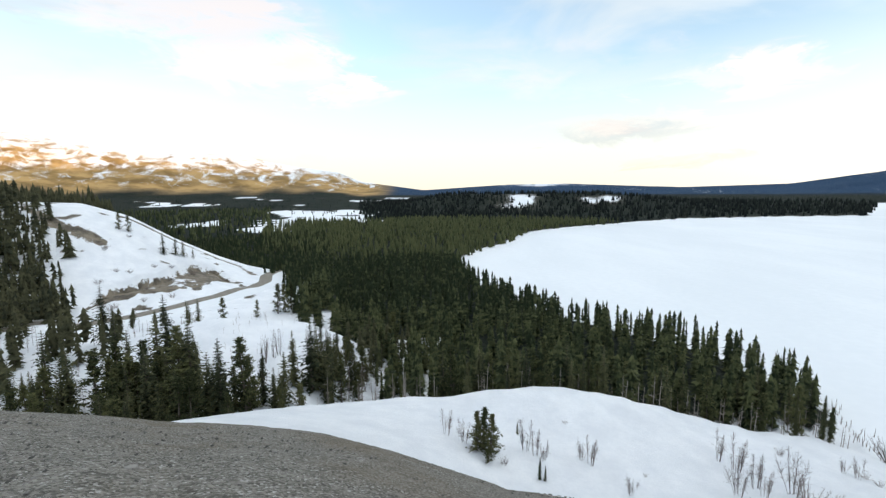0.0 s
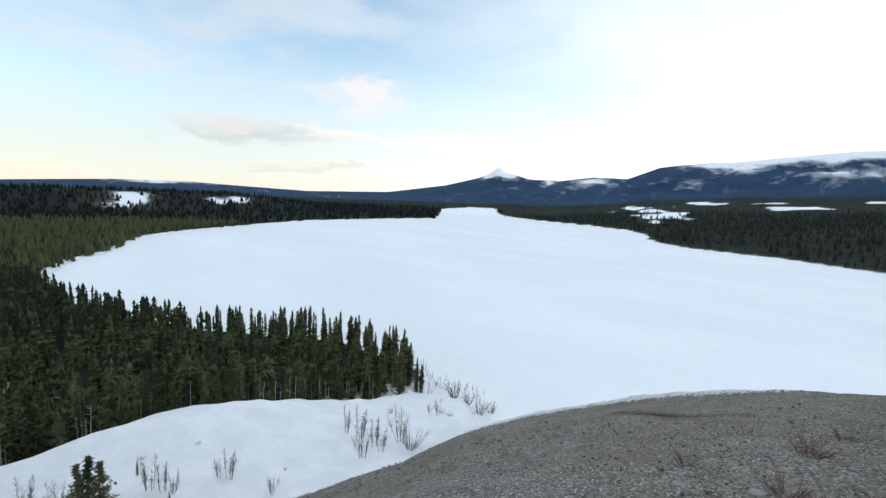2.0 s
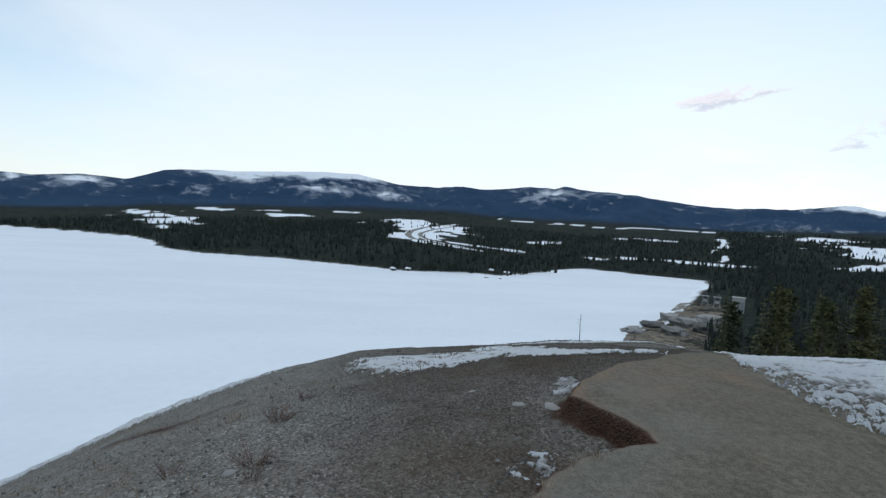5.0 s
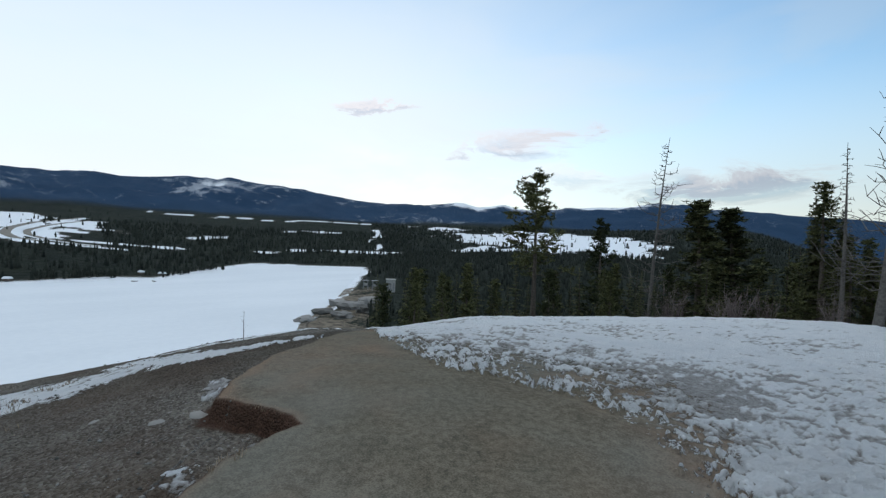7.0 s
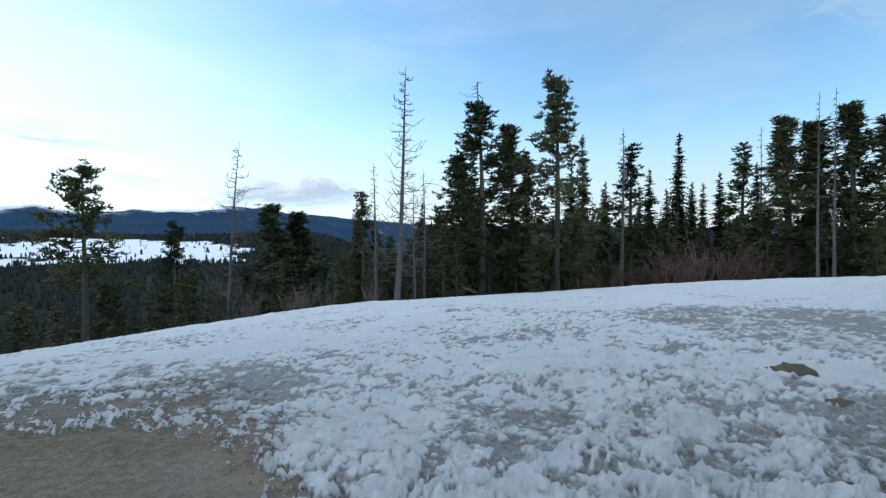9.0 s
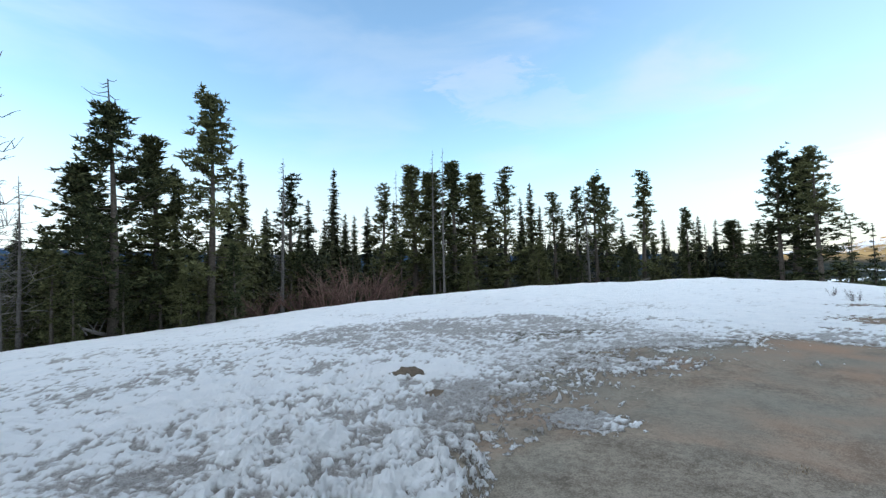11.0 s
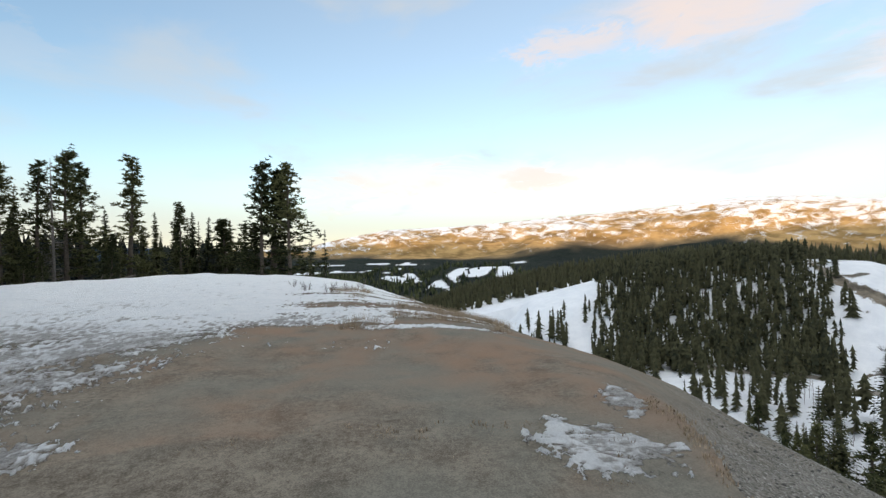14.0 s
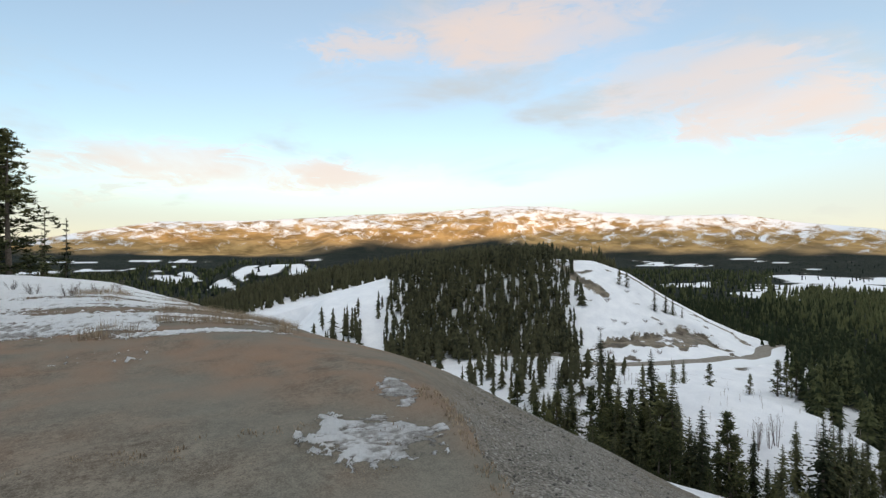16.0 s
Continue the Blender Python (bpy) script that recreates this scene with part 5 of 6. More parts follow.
# ---- woods in the distance ----
def cone_tree(tiers, points, rng, ragged=0.42, pine=False):
    """A simple conifer of stacked ragged skirts, one metre high and one across; a pine's crown is rounder and higher."""
    co, tri = [], []
    power = rng.uniform(0.45, 0.85)
    if tiers > 4:
        ragged = 0.5
    foot = 0.15 if pine else 0.04
    for k in range(tiers):
        f = k / tiers
        z0 = foot + (0.93 - foot) * f
        z1 = min(1.0, z0 + (1.55 if tiers > 4 else 2.0) * (1 - foot) / tiers) if k < tiers - 1 else 1.0
        wide = 0.40 * math.sin(math.pi * (0.22 + 0.70 * f)) ** 0.8 if pine else 0.5 * (1 - z0) ** power
        rad = wide * (0.62 + 0.6 * rng.random())
        ox, oy = (rng.normal(0, 0.06, 2) if tiers > 4 else np.zeros(2)) * (1.05 - z0)
        n = len(co)
        m = points * 2
        ph = rng.random() * 6.28
        co.append((ox * 0.3, oy * 0.3, z1))
        for i in range(m):
            q = rad * (1.0 if i % 2 else 0.5) * (1 - ragged + 2 * ragged * rng.random())
            co.append((ox + q * math.cos(ph + 6.283 * i / m), oy + q * math.sin(ph + 6.283 * i / m), z0 - 0.03 * (i % 2) + 0.04 * rng.random()))
        tri += [(n, n + 1 + i, n + 1 + (i + 1) % m) for i in range(m)]
    return np.array(co), np.array(tri)


def woods(name, label, spots, heights, tiers, points, slim, mat, category="forest"):
    """Many far conifers in one mesh."""
    rng = np.random.default_rng(len(spots))
    kinds = [cone_tree(tiers, points, rng, pine=tiers > 4 and k % 2 == 1) for k in range(8)]
    cos, tris, n = [], [], 0
    z = height(spots[:, 0], spots[:, 1])
    for v, (co, tri) in enumerate(kinds):
        sel = np.arange(len(spots)) % 8 == v
        p, h = spots[sel], heights[sel]
        k = len(p)
        if not k:
            continue
        w = h * slim * rng.uniform(0.6, 1.3, k)
        a = rng.uniform(0, 6.283, k)
        c, s = np.cos(a)[:, None], np.sin(a)[:, None]
        x = (co[None, :, 0] * c - co[None, :, 1] * s) * w[:, None] + p[:, :1] + (co[None, :, 2] ** 2) * rng.normal(0, 0.25, (k, 1))
        y = (co[None, :, 0] * s + co[None, :, 1] * c) * w[:, None] + p[:, 1:2]
        zz = co[None, :, 2] * h[:, None] + z[sel][:, None]
        cos.append(np.stack([x, y, zz], -1).reshape(-1, 3))
        tris.append((tri[None] + (n + np.arange(k) * len(co))[:, None, None]).reshape(-1, 3))
        n += k * len(co)
    me = mesh_from_arrays(name, np.concatenate(cos), [np.concatenate(tris)])
    me.materials.append(mat)
    return tagged(new(name, me), label, category, kind="stuff")


def scatter(az0, az1, r0, r1, gap, keep=None, seed=1):
    """Spots in a sector, about gap metres apart."""
    rng = np.random.default_rng(seed)
    n = int(math.pi * (r1 * r1 - r0 * r0) * (az1 - az0) / 360 / (gap * gap))
    r = np.sqrt(rng.uniform(r0 * r0, r1 * r1, n))
    az = rng.uniform(az0, az1, n)
    x, y = r * np.sin(np.radians(az)), r * np.cos(np.radians(az))
    ok = shore_distance(x, y) > 5
    z = height(x, y)
    ok &= cleared(az, r, x, y) < 0.45 + 0.3 * rng.normal(size=n)
    if keep is not None:
        ok &= keep(az, r, rng)
    return np.stack([x, y], -1)[ok]


def tall(spots, lo, hi, seed=3):
    return np.random.default_rng(seed).uniform(lo, hi, len(spots)) ** 1.0


def lakeside(az, r, rng):
    az = az + 0.9 * rng.normal(size=len(r))
    rim = table(az, KNOLL_R)
    return (r > rim + 9 + 5 * rng.random(len(r))) & ((az > -8.5) | (r > 184)) & (az > -18.4) & ((az < 30) | (r > rim + 4))


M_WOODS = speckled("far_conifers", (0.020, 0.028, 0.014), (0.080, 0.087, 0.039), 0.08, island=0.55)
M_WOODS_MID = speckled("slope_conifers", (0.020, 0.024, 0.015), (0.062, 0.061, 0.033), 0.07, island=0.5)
# the same conifers with shade put into the colour: much darker, less yellow
M_WOODS_SHADE = speckled("conifers_shade_tone", (0.007, 0.010, 0.010), (0.027, 0.032, 0.026), 0.05, island=0.5)
for k in range(64):
    az = -9 + 49 * RNG.random()
    kind = "pine" if k % 2 else "spruce"
    plant(kind, 5 if k % 2 else int(RNG.choice([5, 6, 7])), az, float(table(az, KNOLL_R)) + 8 + (26 if az > -2 else 60) * RNG.random() + (0 if az > -2 else 40), 10 + 7 * RNG.random(), label="tall green conifer at the lakeside wood's edge", group="trees at the lakeside wood's edge", squash=1.4)
near_wood = scatter(-19, 46, 118, 430, 5.0, lakeside, 5)
close = np.hypot(near_wood[:, 0], near_wood[:, 1]) < 235
front_wood, near_wood = near_wood[close], near_wood[~close]
woods("lakeside_wood_front", "dense green conifers at the near edge of the lakeside wood", front_wood, tall(front_wood, 10, 18), 19, 7, 0.27, M_WOODS)
woods("lakeside_wood", "dense dark green conifer wood beside the frozen lake", near_wood, tall(near_wood, 10, 17), 9, 6, 0.30, M_WOODS)
mid_wood = scatter(-21, 30, 430, 1000, 8.5, lambda az, r, rng: (az > -17) | (r > 520), 6)
woods("valley_wood", "dark conifer wood filling the valley floor", mid_wood, tall(mid_wood, 10, 16), 3, 5, 0.36, M_WOODS)
fill = np.array(FILL)
woods("valley_floor_wood", "scattered green conifers on the snowy valley floor", fill[:, :2], fill[:, 2], 12, 6, 0.34, M_WOODS_MID)
hill_wood = scatter(-63.5, -38.6, 226, 342, 2.75, lambda az, r, rng: (az > -60.8 + 1.5 * rng.normal(size=len(r)) + (r - 280) * 0.012) & (az < -40.5 + 1.3 * rng.normal(size=len(r)) - (r - 280) * 0.03) & (rng.random(len(r)) < 0.92), 7)
woods("hillside_wood", "steep spruce wood on the snowy road hill", hill_wood, tall(hill_wood, 8, 14), 8, 5, 0.33, M_WOODS_MID)
ridge_wood = scatter(-92, -35, 372, 640, 6.2, lambda az, r, rng: ((az < -43) | (r < 520)) & ((az < -64) | (az > -61) | (r > 380)), 8)
woods("ridge_wood", "dark conifer wood along the ridge", ridge_wood, tall(ridge_wood, 10, 16), 4, 5, 0.32, M_WOODS_MID)
north_wood = scatter(-100, -20, 640, 1700, 18.0, None, 9)
woods("north_valley_wood", "dark conifer wood in the far valley", north_wood, tall(north_wood, 10, 17), 2, 4, 0.42, M_WOODS)
low_north = scatter(-36, -14, 330, 660, 7.0, lambda az, r, rng: height(r * np.sin(np.radians(az)), r * np.cos(np.radians(az))) < -54, 19)
woods("roadside_wood", "dark conifer wood behind the road hill", low_north, tall(low_north, 9, 15), 4, 5, 0.32, M_WOODS)
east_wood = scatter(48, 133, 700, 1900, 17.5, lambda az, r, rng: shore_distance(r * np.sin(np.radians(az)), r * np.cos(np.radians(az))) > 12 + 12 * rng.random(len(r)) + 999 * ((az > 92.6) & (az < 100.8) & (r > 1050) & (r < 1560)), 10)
woods("east_shore_wood", "dark conifer wood rising from the far shore", east_wood, tall(east_wood, 10, 17), 2, 4, 0.42, M_WOODS_SHADE)
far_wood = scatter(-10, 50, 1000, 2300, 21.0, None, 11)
woods("far_shore_wood", "dark conifer wood beyond the lake", far_wood, tall(far_wood, 11, 18), 2, 4, 0.5, M_WOODS_SHADE)
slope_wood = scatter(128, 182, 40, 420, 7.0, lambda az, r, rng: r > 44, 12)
woods("slope_wood", "dark conifer wood down the back of the hill", slope_wood, np.minimum(tall(slope_wood, 8, 14), np.maximum(3.0, -3.2 - height(slope_wood[:, 0], slope_wood[:, 1]) - 0.022 * np.hypot(slope_wood[:, 0], slope_wood[:, 1]))), 5, 5, 0.34, M_WOODS_SHADE)
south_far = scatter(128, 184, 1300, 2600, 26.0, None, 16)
woods("south_far_wood", "dark conifer wood on the far southern slopes", south_far, tall(south_far, 10, 17), 2, 4, 0.6, M_WOODS_SHADE)
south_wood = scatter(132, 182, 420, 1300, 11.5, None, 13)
woods("south_wood", "dark conifer wood below the open cut", south_wood, tall(south_wood, 9, 14), 2, 4, 0.42, M_WOODS_SHADE)
back_wood = scatter(-178, -98, 62, 150, 5.6, None, 14)
back_r = np.hypot(back_wood[:, 0], back_wood[:, 1])
back_az = np.degrees(np.arctan2(back_wood[:, 0], back_wood[:, 1]))
back_tip = np.random.default_rng(15).uniform(0.6, 3.6, len(back_wood)) * table(back_az, [(-180, 1.0), (-125, 1.0), (-112, 0.7), (-100, 0.5), (-96, 0.2), (178, 0.8)])
woods("hilltop_wood", "dark conifer wood behind the hilltop", back_wood, np.clip(EYE + back_r * np.tan(np.radians(back_tip)) - height(back_wood[:, 0], back_wood[:, 1]), 5, 24), 9, 5, 0.26, M_WOODS_SHADE)

lone_rng = np.random.default_rng(51)
lone = [(az, r) for a0, a1, r0, r1, n in ((134, 163, 1350, 2150, 230), (-89, -70, 720, 1350, 120), (-34, -8, 700, 2500, 230), (60, 112, 1200, 2400, 160))
        for az, r in zip(lone_rng.uniform(a0, a1, n), lone_rng.uniform(r0, r1, n))]
lone_wood = np.array([polar(az, r) for az, r in lone])
woods("scattered_conifers", "single dark conifers scattered over snowy clearings", lone_wood, tall(lone_wood, 6, 14), 3, 4, 0.40, M_WOODS_SHADE)


def bare_stems(name, label, spots, heights, mat, thick=1.0):
    """Many leafless aspens in one mesh."""
    rng = np.random.default_rng(4)
    s = Shape()
    for (x, y), h in zip(spots, heights):
        z = max(ground_z(x, y), LAKE) - 0.2
        lean = rng.normal(0, 0.25, 2)
        p0, p1 = Vector((x, y, z)), Vector((x + lean[0], y + lean[1], z + h))
        s.tube([p0, p0.lerp(p1, 0.6), p1], [0.11 * thick, 0.07 * thick, 0.02 * thick], 3)
        for _ in range(9):
            f = 0.25 + 0.7 * rng.random()
            q = p0.lerp(p1, f)
            e = q + Vector((rng.normal(), rng.normal(), 0.9)) * h * 0.10 * (1.3 - f)
            n = s.add([tuple(q), tuple(q + Vector((0.05, 0.05, 0.1))), tuple(e)])
            s.tri.append((n, n + 1, n + 2))
            e2 = q.lerp(e, 0.6) + Vector((rng.normal(), rng.normal(), 0.4)) * h * 0.05
            n = s.add([tuple(q.lerp(e, 0.5)), tuple(q.lerp(e, 0.6)), tuple(e2)])
            s.tri.append((n, n + 1, n + 2))
    me = s.mesh(name)
    me.materials.append(mat)
    return tagged(new(name, me), label, "aspen grove", kind="stuff")


M_ASPEN = speckled("aspen_bark", (0.13, 0.11, 0.10), (0.33, 0.29, 0.265), 0.5, island=0.4)
edge_spots = scatter(-15, 44, 108, 196, 4.6, lambda az, r, rng: (r > table(az, KNOLL_R) + 5) & (r < table(az, KNOLL_R) + 16 + 12 * rng.random(len(r)) + 14 * (az < -6)), 31)
thicket_rng = np.random.default_rng(33)
thicket_az = thicket_rng.uniform(36, 49, 120)
thicket_r = np.interp(thicket_az, [36, 39, 43, 47, 49], [240, 212, 173, 164, 160]) + thicket_rng.normal(0, 4, 120)
edge_spots = np.concatenate([edge_spots, np.stack([thicket_r * np.sin(np.radians(thicket_az)), thicket_r * np.cos(np.radians(thicket_az))], -1)])
bare_stems("lakeside_aspens", "leafless grey aspens along the wood's snowy edge", edge_spots, np.concatenate([tall(edge_spots[:-120], 5, 10), thicket_rng.uniform(1.4, 3.2, 120)]), M_ASPEN)
sapling_spots = scatter(-27, -9, 122, 174, 4.4, lambda az, r, rng: rng.random(len(r)) < 0.75, 35)
bare_stems("bench_saplings", "thin leafless saplings dotting the snowy bench", sapling_spots, tall(sapling_spots, 1.5, 3.6, 36), M_ASPEN, 0.35)
floor_spots = scatter(-50, -29, 112, 224, 8.0, None, 37)
bare_stems("valley_aspens", "leafless grey aspens among the valley conifers", floor_spots, tall(floor_spots, 4, 8, 38), M_ASPEN, 0.7)


# ---- roads ----
def ribbon(name, label, centre, width, lift, mat, edge=0.0):
    """A road laid over the land along (bearing, distance) points."""
    pts = []
    for (a0, r0), (a1, r1) in zip(centre, centre[1:]):
        for k in range(10):
            pts.append(polar(a0 + (a1 - a0) * k / 10, r0 + (r1 - r0) * k / 10))
    pts.append(polar(*centre[-1]))
    # round the corners
    for _ in range(6):
        pts = [pts[0]] + [tuple((np.array(a) + 2 * np.array(b) + np.array(c)) / 4) for a, b, c in zip(pts, pts[1:], pts[2:])] + [pts[-1]]
    co, rows = [], []
    for k, p in enumerate(pts):
        a, b = pts[max(k - 1, 0)], pts[min(k + 1, len(pts) - 1)]
        d = np.array([b[0] - a[0], b[1] - a[1]])
        d = d / (np.linalg.norm(d) + 1e-9)
        side = np.array([-d[1], d[0]])
        probe = [ground_z(*(np.array(p) + side * w)) for w in (-width * 0.5, 0, width * 0.5)]
        z = max(probe) + lift
        for w, dz in ((-1.3, -2.4), (-0.5, 0.0), (0, 0.12), (0.5, 0.0), (1.3, -2.4)):
            q = np.array(p) + side * w * width
            co.append((q[0], q[1], z + dz))
    n = 5
    quads = [(k * n + j, k * n + j + 1, (k + 1) * n + j + 1, (k + 1) * n + j) for k in range(len(pts) - 1) for j in range(n - 1)]
    me = mesh_from_arrays(name, np.array(co), [np.array(quads)])
    me.materials.append(mat)
    me.materials.append(M_LAKE)
    me.polygons.foreach_set("material_index", np.array([1, 0, 0, 1] * (len(pts) - 1), np.int32))
    me.polygons.foreach_set("use_smooth", np.ones(len(me.polygons), bool))
    return tagged(new(name, me), label, "road", kind="structure")


ribbon("road", "grey gravel road winding round the snowy hill", PATH_ROAD, 7.5, 0.25, M_ROAD)
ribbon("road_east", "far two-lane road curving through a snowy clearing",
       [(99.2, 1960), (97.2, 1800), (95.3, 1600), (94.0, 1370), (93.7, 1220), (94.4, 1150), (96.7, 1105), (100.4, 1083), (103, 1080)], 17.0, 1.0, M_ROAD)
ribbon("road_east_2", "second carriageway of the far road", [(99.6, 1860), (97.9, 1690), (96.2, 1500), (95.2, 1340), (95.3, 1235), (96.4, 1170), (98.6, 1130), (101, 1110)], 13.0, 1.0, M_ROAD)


# ---- the intake works by the water ----
def block(w, d, h, bevel=0.06, at=(0, 0, 0)):
    bm = bmesh.new()
    bmesh.ops.create_cube(bm, size=1.0)
    bmesh.ops.scale(bm, vec=(w, d, h), verts=bm.verts)
    bmesh.ops.bevel(bm, geom=bm.edges[:], offset=bevel, segments=1, affect="EDGES")
    bmesh.ops.translate(bm, vec=(at[0], at[1], at[2] + h / 2), verts=bm.verts)
    return bm


def intake_tower(az, r):
    x, y = polar(az, r)
    z = max(ground_z(x, y), LAKE)
    ob = thing("intake_tower", "grey concrete water intake tower beside the frozen lake", "tower", at=(x, y, z - 0.5), turn=radians(-az))
    part("tower_wall", block(11, 9, 15, 0.3), M_CONCRETE, ob)
    part("roof_slab", block(12, 10, 0.8, 0.1, (0, 0, 15)), M_CONCRETE, ob)
    for k in range(3):
        part("gate_slot", block(1.6, 0.5, 9, 0.05, (-3.4 + 3.4 * k, -4.6, 2.5)), M_STEEL, ob)
    return ob


def gantry(az, r, h):
    x, y = polar(az, r)
    z = max(ground_z(x, y), LAKE)
    ob = thing("hoist_gantry", "steel hoist gantry on the intake pier", "gantry", "gantries on the pier", (x, y, z - 0.3), radians(-az))
    for sx in (-3, 3):
        for sy in (-2, 2):
            s = Shape().tube([(sx, sy, 0), (sx * 0.8, sy * 0.8, h)], [0.45, 0.32], 6)
            part("leg", s.mesh("leg"), M_STEEL, ob)
    part("deck", block(8, 6, 0.6, 0.05, (0, 0, h)), M_STEEL, ob)
    part("hoist_house", block(4, 3.4, 3.0, 0.08, (0, 0, h * 0.45)), M_CONCRETE, ob)
    part("mast", Shape().tube([(1, 0, h), (1, 0, h + 5)], [0.2, 0.1], 5).mesh("mast"), M_STEEL, ob)
    return ob


intake_tower(130.6, 560)
gantry(127.6, 590, 11)
gantry(128.7, 575, 12)


def shore_rock(az, r, w, h, seed):
    rng = np.random.default_rng(seed)
    bm = bmesh.new()
    bmesh.ops.create_icosphere(bm, subdivisions=3, radius=1.0)
    for v in bm.verts:
        n = noise.fractal(v.co * 1.3 + Vector((seed * 7.0, 0, 0)), 0.6, 2.0, 4)
        v.co = v.co * (1 + 0.5 * n)
        v.co.z = min(v.co.z, 0.62 + 0.12 * n)
        v.co = Vector((v.co.x * w, v.co.y * w * 0.7, v.co.z * h))
    x, y = polar(az, r)
    me = bpy.data.meshes.new("shore_rock")
    bm.to_mesh(me)
    bm.free()
    me.materials.append(M_STONE)
    ob = tagged(new("shore_rock", me), "pale weathered rock outcrop above the lake shore", "rock", "rocks on the shore")
    ob.location, ob.rotation_euler = (x, y, max(ground_z(x, y), LAKE) + 0.1 * h), (0, 0, rng.random() * 6.28)
    return ob


for k, (az, r, w, h) in enumerate([(124.6, 470, 20, 9), (126.2, 440, 22, 11), (122.8, 425, 18, 7), (127.6, 420, 18, 10), (120.8, 392, 16, 6), (125.0, 395, 16, 8), (128.4, 480, 24, 10)]):
    shore_rock(az, r, w * 0.6, h * 0.75, k + 1)


# ---- cabins and boats on the far shore ----
def cabin(az, r, w, turn):
    x, y = polar(az, r)
    ob = thing("cabin", "small dark cabin with snow on its roof by the far shore", "cabin", "cabins on the far shore", (x, y, max(ground_z(x, y), LAKE) - 0.2), turn)
    part("wall", block(w, w * 0.7, 3.2, 0.05), M_DARKWOOD, ob)
    s = Shape()
    hw, hd = w * 0.58, w * 0.44
    n = s.add([(-hw, -hd, 3.1), (hw, -hd, 3.1), (hw, 0, 5.4), (-hw, 0, 5.4), (-hw, hd, 3.1), (hw, hd, 3.1), (-hw, -hd, 2.8), (hw, -hd, 2.8), (-hw, hd, 2.8), (hw, hd, 2.8)])
    s.quad += [(n, n + 1, n + 2, n + 3), (n + 3, n + 2, n + 5, n + 4), (n, n + 6, n + 7, n + 1), (n + 4, n + 5, n + 9, n + 8), (n + 6, n + 8, n + 9, n + 7)]
    s.tri += [(n, n + 3, n + 4), (n + 1, n + 5, n + 2)]
    s.quad += [(n, n + 4, n + 8, n + 6), (n + 1, n + 7, n + 9, n + 5)]
    part("roof", s.mesh("roof"), M_LAKE, ob, "snow-covered gable roof")
    part("door", block(1.0, 0.15, 2.0, 0.02, (0, -w * 0.35 - 0.02, 0.1)), M_STEEL, ob)
    return ob


for az, r, w, turn in [(92.2, 716, 9, 0.3), (94.0, 714, 7, 0.9), (104.2, 752, 9, 0.2), (106.0, 757, 8, 0.7)]:
    cabin(az, r, w, turn)


def boat(az, r, turn):
    x, y = polar(az, r)
    ob = thing("boat", "dark open boat laid up on the lake ice", "boat", "boats on the ice", (x, y, LAKE), turn)
    s = Shape()
    rows = [(-3.2, 0.75, 0.75), (-1.5, 1.05, 0.7), (0.8, 1.0, 0.75), (2.4, 0.6, 0.95), (3.4, 0.05, 1.25)]
    ids = []
    for px, w, h in rows:
        ids.append(s.add([(px, -w, h), (px, -w * 0.6, 0.05), (px, w * 0.6, 0.05), (px, w, h), (px, w * 0.85, h), (px, w * 0.5, 0.18), (px, -w * 0.5, 0.18), (px, -w * 0.85, h)]))
    for a, b in zip(ids, ids[1:]):
        s.quad += [(a + j, b + j, b + (j + 1) % 8, a + (j + 1) % 8) for j in range(8)]
    s.quad.append((ids[0], ids[0] + 1, ids[0] + 2, ids[0] + 3))
    part("hull", s.mesh("hull"), M_DARKWOOD, ob)
    for px in (-1.6, 0.6):
        part("bench", block(0.35, 1.7, 0.06, 0.01, (px, 0, 0.5)), M_DARKWOOD, ob)
    return ob


boat(105.3, 697, 0.4)
boat(103.6, 700, 1.4)
shore_rng = np.random.default_rng(61)
shore_az = np.concatenate([shore_rng.uniform(95.5, 102, 70), shore_rng.uniform(106, 112, 60), shore_rng.uniform(80, 94, 26)])
shore_r = np.interp(shore_az, [76, 79.5, 86.3, 90.9, 94.1, 101, 105.7, 111.1], [850, 812, 753, 722, 704, 727, 723, 874]) + shore_rng.uniform(7, 22, len(shore_az))
shore_spots = np.stack([shore_r * np.sin(np.radians(shore_az)), shore_r * np.cos(np.radians(shore_az))], -1)
woods("shore_conifers", "dark conifers in clumps along the far lake shore", shore_spots, shore_rng.uniform(6, 12, len(shore_az)), 5, 5, 0.42, M_WOODS_SHADE)


# ---- small things on the hilltop ----
def boulder(az, r, size, seed, flat=0.6, label="rounded grey stone lying on the gravel slope"):
    bm = bmesh.new()
    bmesh.ops.create_icosphere(bm, subdivisions=2, radius=1.0)
    for v in bm.verts:
        n = noise.fractal(v.co * 0.9 + Vector((seed * 3.1, 2.0, 0)), 0.7, 2.0, 3)
        v.co = Vector((v.co.x * size, v.co.y * size * 0.75, v.co.z * size * flat)) * (1 + 0.3 * n)
    for f in bm.faces:
        f.smooth = True
    me = bpy.data.meshes.new("boulder")
    bm.to_mesh(me)
    bm.free()
    me.materials.append(M_STONE)
    x, y = polar(az, r)
    ob = tagged(new("boulder", me), label, "stone", "stones on the slope")
    ob.location, ob.rotation_euler = (x, y, ground_z(x, y) - 0.1 * size), (0, 0, seed * 1.3)
    return ob


for k, (az, r, size) in enumerate([(108.0, 5.6, 0.10), (117.2, 4.5, 0.06), (82, 6.2, 0.06), (76.7, 4.6, 0.08), (102.7, 6.4, 0.09), (70, 4.6, 0.05), (-20, 4.2, 0.06), (-33, 5.0, 0.05), (-10, 6.5, 0.06), (111.6, 5.5, 0.11)]):
    boulder(az, r, size, k + 3)


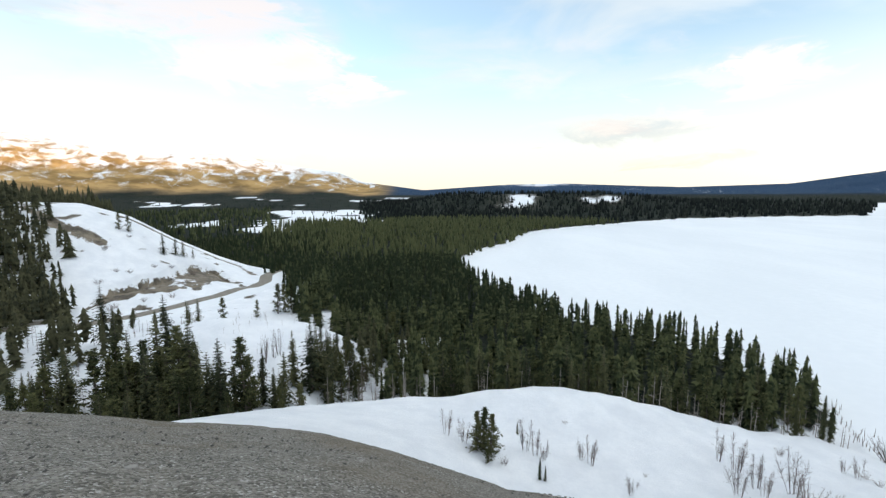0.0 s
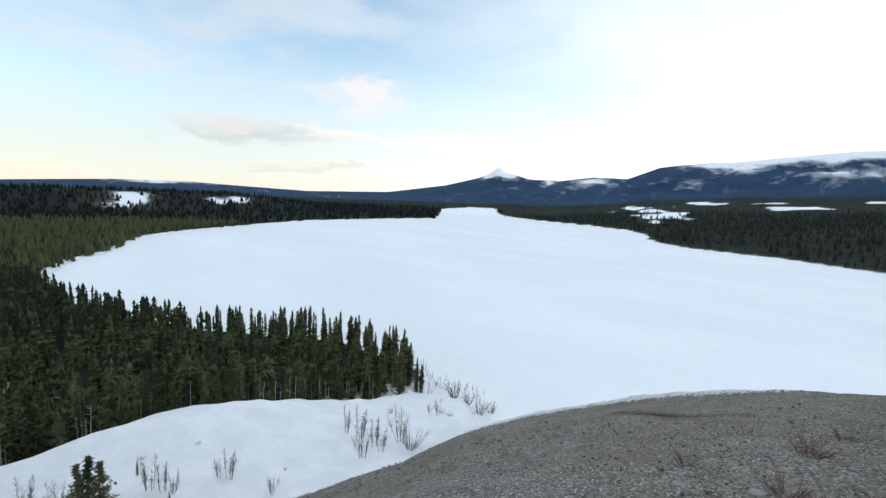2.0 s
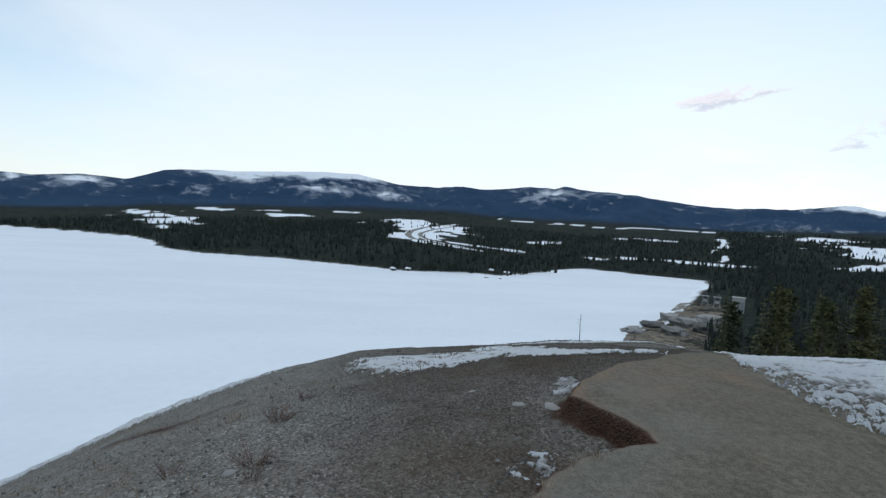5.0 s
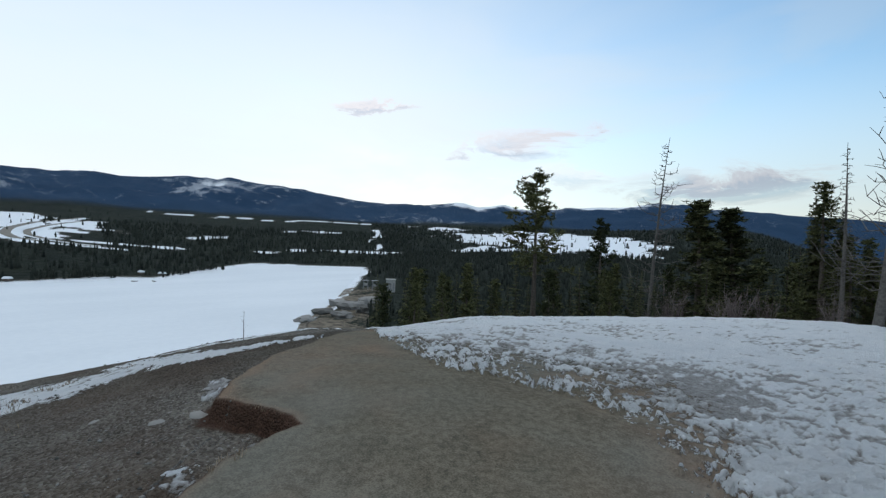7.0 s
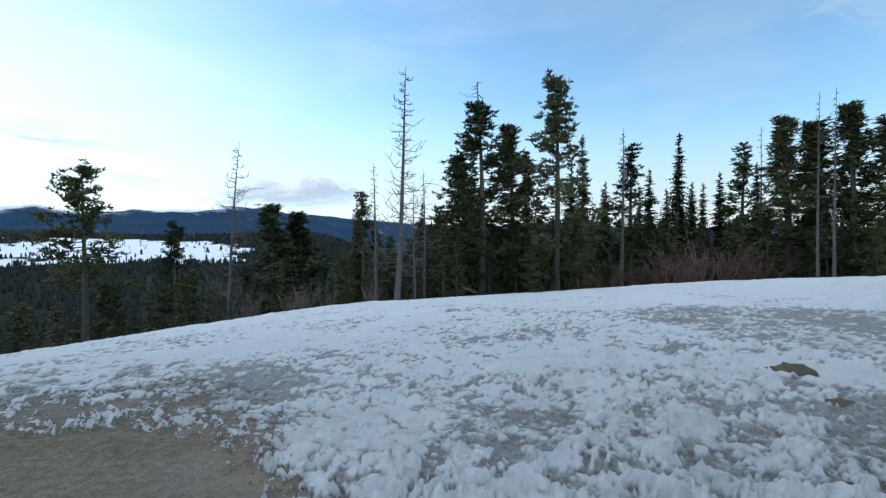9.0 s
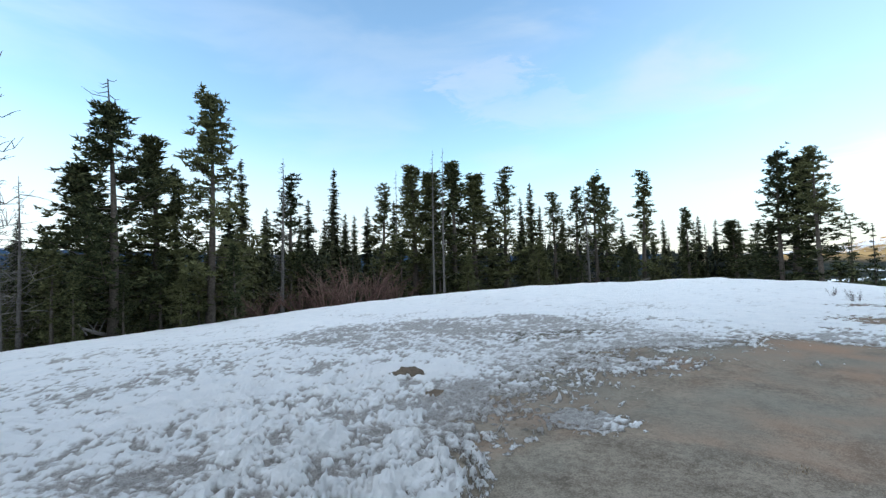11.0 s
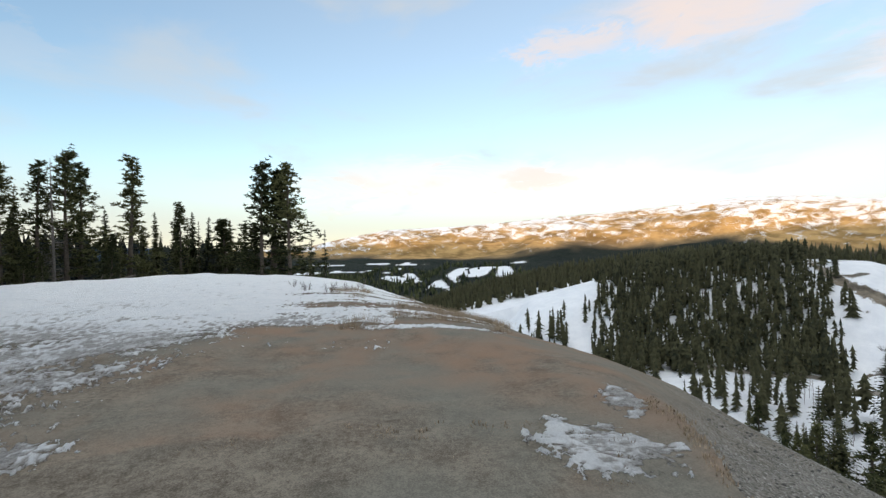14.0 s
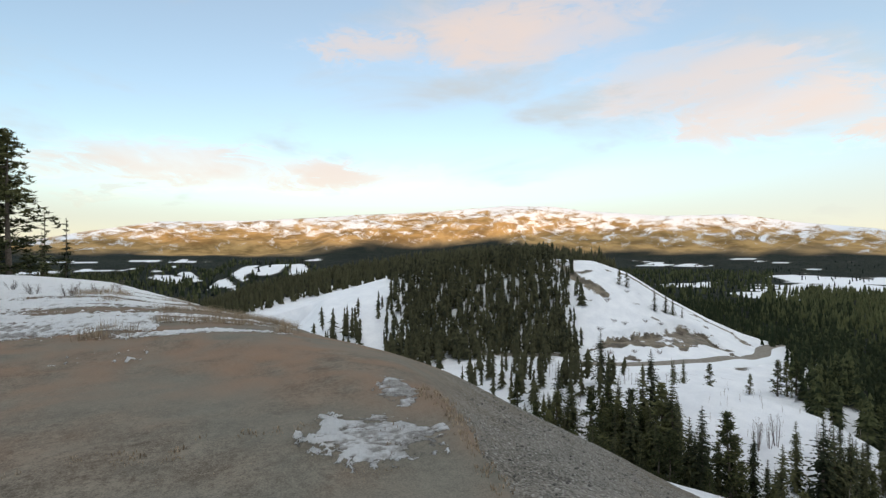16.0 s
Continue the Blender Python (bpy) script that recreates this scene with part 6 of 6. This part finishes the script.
def rubble():
    """Loose stones all over the gravel slope, in one mesh."""
    rng = np.random.default_rng(8)
    base = [(1, 0, 0), (-1, 0, 0), (0, 1, 0), (0, -1, 0), (0, 0, 1), (0, 0, -0.5)]
    faces = [(0, 2, 4), (2, 1, 4), (1, 3, 4), (3, 0, 4), (2, 0, 5), (1, 2, 5), (3, 1, 5), (0, 3, 5)]
    n = 9000
    r = np.exp(rng.uniform(math.log(1.8), math.log(16), n))
    az = rng.uniform(-52, 116, n)
    r = np.clip(r, table(az, EDGE_R) + 0.2, table(az, BROW_R) * (0.4 + 0.5 * rng.random(n)))
    x, y = r * np.sin(np.radians(az)), r * np.cos(np.radians(az))
    z = height(x, y)
    size = (0.008 + 0.018 * rng.random(n) ** 4) * (0.7 + 0.08 * r)
    b = np.array(base)[None] * size[:, None, None] * rng.uniform(0.6, 1.4, (n, 6, 1)) * np.array([1, 0.8, 0.6])
    a = rng.uniform(0, 6.28, n)
    c, s = np.cos(a)[:, None], np.sin(a)[:, None]
    co = np.stack([b[:, :, 0] * c - b[:, :, 1] * s + x[:, None], b[:, :, 0] * s + b[:, :, 1] * c + y[:, None], b[:, :, 2] + z[:, None] + 0.01], -1).reshape(-1, 3)
    tri = (np.array(faces)[None] + (np.arange(n) * 6)[:, None, None]).reshape(-1, 3)
    me = mesh_from_arrays("loose_gravel", co, [tri])
    me.materials.append(M_STONE)
    return tagged(new("loose_gravel", me), "loose grey stones strewn over the gravel slope", "gravel", kind="stuff")


rubble()


def grass(name, label, spots, lo, hi, seed, blades=14, spread=0.10):
    """Dead grass in tufts, in one mesh."""
    rng = np.random.default_rng(seed)
    k = len(spots)
    z = height(spots[:, 0], spots[:, 1])
    h = rng.uniform(lo, hi, (k, blades))
    a = rng.uniform(0, 6.283, (k, blades))
    rad = spread * rng.random((k, blades))
    bx, by = spots[:, :1] + rad * np.cos(a), spots[:, 1:] + rad * np.sin(a)
    out = rng.uniform(0.1, 0.9, (k, blades)) * h
    w = 0.006
    p0 = np.stack([bx - w * np.sin(a), by + w * np.cos(a), np.broadcast_to(z[:, None] - 0.02, bx.shape)], -1)
    p1 = np.stack([bx + w * np.sin(a), by - w * np.cos(a), np.broadcast_to(z[:, None] - 0.02, bx.shape)], -1)
    p2 = np.stack([bx + out * np.cos(a), by + out * np.sin(a), z[:, None] + h], -1)
    co = np.stack([p0, p1, p2], 2).reshape(-1, 3)
    tri = np.arange(len(co)).reshape(-1, 3)
    me = mesh_from_arrays(name, co, [tri])
    me.materials.append(M_GRASS)
    return tagged(new(name, me), label, "grass", kind="stuff")


def spots_in(az0, az1, r0, r1, n, seed, keep=None):
    rng = np.random.default_rng(seed)
    r, az = np.sqrt(rng.uniform(r0 * r0, r1 * r1, n)), rng.uniform(az0, az1, n)
    x, y = r * np.sin(np.radians(az)), r * np.cos(np.radians(az))
    ok = np.ones(n, bool) if keep is None else keep(az, r, x, y, rng)
    return np.stack([x, y], -1)[ok]


grass("brow_grass", "tufts of dead straw-coloured grass along the brow", spots_in(-93, -72, 11, 27, 2600, 1, lambda az, r, x, y, g: fbm(x, y, 2.2, 3) > 0.12), 0.10, 0.30, 2, 14, 0.16)
grass("slope_grass", "sparse dead grass among the gravel", spots_in(40, 112, 3, 10, 260, 3, lambda az, r, x, y, g: fbm(x, y, 1.6, 3) > 0.12), 0.02, 0.055, 4, 18, 0.12)
grass("edge_grass", "short rust-brown grass along the crumbled edge", spots_in(-58, -40, 2.4, 6.6, 900, 5, lambda az, r, x, y, g: np.abs(r - table(az, EDGE_R) + 0.25) < 0.45), 0.008, 0.02, 6, 8, 0.06)
grass("bank_grass", "dead grass hanging over the crumbled bank", spots_in(104, 122, 3, 6.5, 160, 7, lambda az, r, x, y, g: np.abs(az - bank_bearing(x, y, r) - 0.6) < 1.0), 0.015, 0.05, 8, 10, 0.05)
grass("turf_stubble", "short flattened brown grass on the trodden hilltop", spots_in(118, 300, 1.6, 5.0, 2600, 9, lambda az, r, x, y, g: ((r < table(az, SNOW_R) + 0.4) | (az < 130)) & (fbm(x, y, 0.9, 3) > -0.12) & (az > bank_bearing(x, y, r) + 1)), 0.005, 0.014, 10, 7, 0.06)

# dead stalks poking out of the snow
for az, r, h in [(-93, 22, 0.7), (-91, 24, 0.6), (-95.5, 23, 0.6), (-89.5, 27, 0.7), (-97, 26, 0.5)]:
    plant("shrub", 0, az, r, h, label="small dry weed clump standing in the snow", group="weeds in the snow", squash=1.8, sink=0.03)
for az, r, h in [(80.7, 6.3, 0.34), (79.0, 4.7, 0.30), (70.6, 5.3, 0.20), (83.4, 7.4, 0.20), (78.6, 4.3, 0.16)]:
    plant("shrub", 9, az, r, h, label="low rust-brown dead bush on the gravel", group="dead bushes on the gravel", squash=1.7, sink=0.02)


def fallen_log(az, r, length, thick, turn, rise):
    x, y = polar(az, r)
    ob = thing("fallen_log", "grey fallen log lying in the snow at the wood's edge", "log", "fallen logs", (x, y, ground_z(x, y) + thick * 0.6), turn)
    part("log", Shape().tube([(-length / 2, 0, 0), (0, 0.08, rise * 0.4), (length / 2, 0, rise)], [thick, thick * 0.85, thick * 0.5], 7).mesh("log"), M_DEAD, ob)
    for k in range(4):
        px = -length / 2 + length * (0.25 + 0.18 * k)
        part("branch_stub", Shape().tube([(px, 0, rise * 0.4), (px + 0.2, 0.25 * (-1) ** k, 0.5 + rise * 0.4)], [thick * 0.3, thick * 0.1], 5).mesh("branch_stub"), M_DEAD, ob)
    return ob


fallen_log(-116, 42, 4.0, 0.14, 0.6, 0.3)
fallen_log(-114.5, 43, 3.0, 0.12, 1.9, 0.8)
fallen_log(-118, 43, 3.0, 0.10, 0.1, 0.2)
fallen_log(-172, 25, 3.2, 0.09, 1.2, 0.6)
fallen_log(-127, 38, 3.0, 0.10, 0.9, 0.1)


def turf_mound(az, r, w, h):
    bm = bmesh.new()
    bmesh.ops.create_uvsphere(bm, u_segments=20, v_segments=10, radius=1.0)
    for v in bm.verts:
        n = noise.fractal(v.co * 1.6 + Vector((az, 0, 0)), 0.6, 2.0, 4)
        v.co = Vector((v.co.x * w, v.co.y * w * 0.6, max(v.co.z, -0.3) * h)) * (1 + 0.25 * n)
    for f in bm.faces:
        f.smooth = True
    me = bpy.data.meshes.new("turf_mound")
    bm.to_mesh(me)
    bm.free()
    me.materials.append(M_TURF)
    x, y = polar(az, r)
    ob = tagged(new("turf_mound", me), "brown turf mound showing through the trodden snow", "mound", "turf mounds")
    ob.location, ob.rotation_euler = (x, y, ground_z(x, y)), (0, 0, radians(-az))
    return ob


M_TURF = speckled("mound_turf", (0.050, 0.040, 0.031), (0.120, 0.096, 0.074), 12.0, depth=0.6)
turf_mound(-140.3, 7.6, 0.30, 0.15)
turf_mound(-137.2, 6.4, 0.22, 0.09)
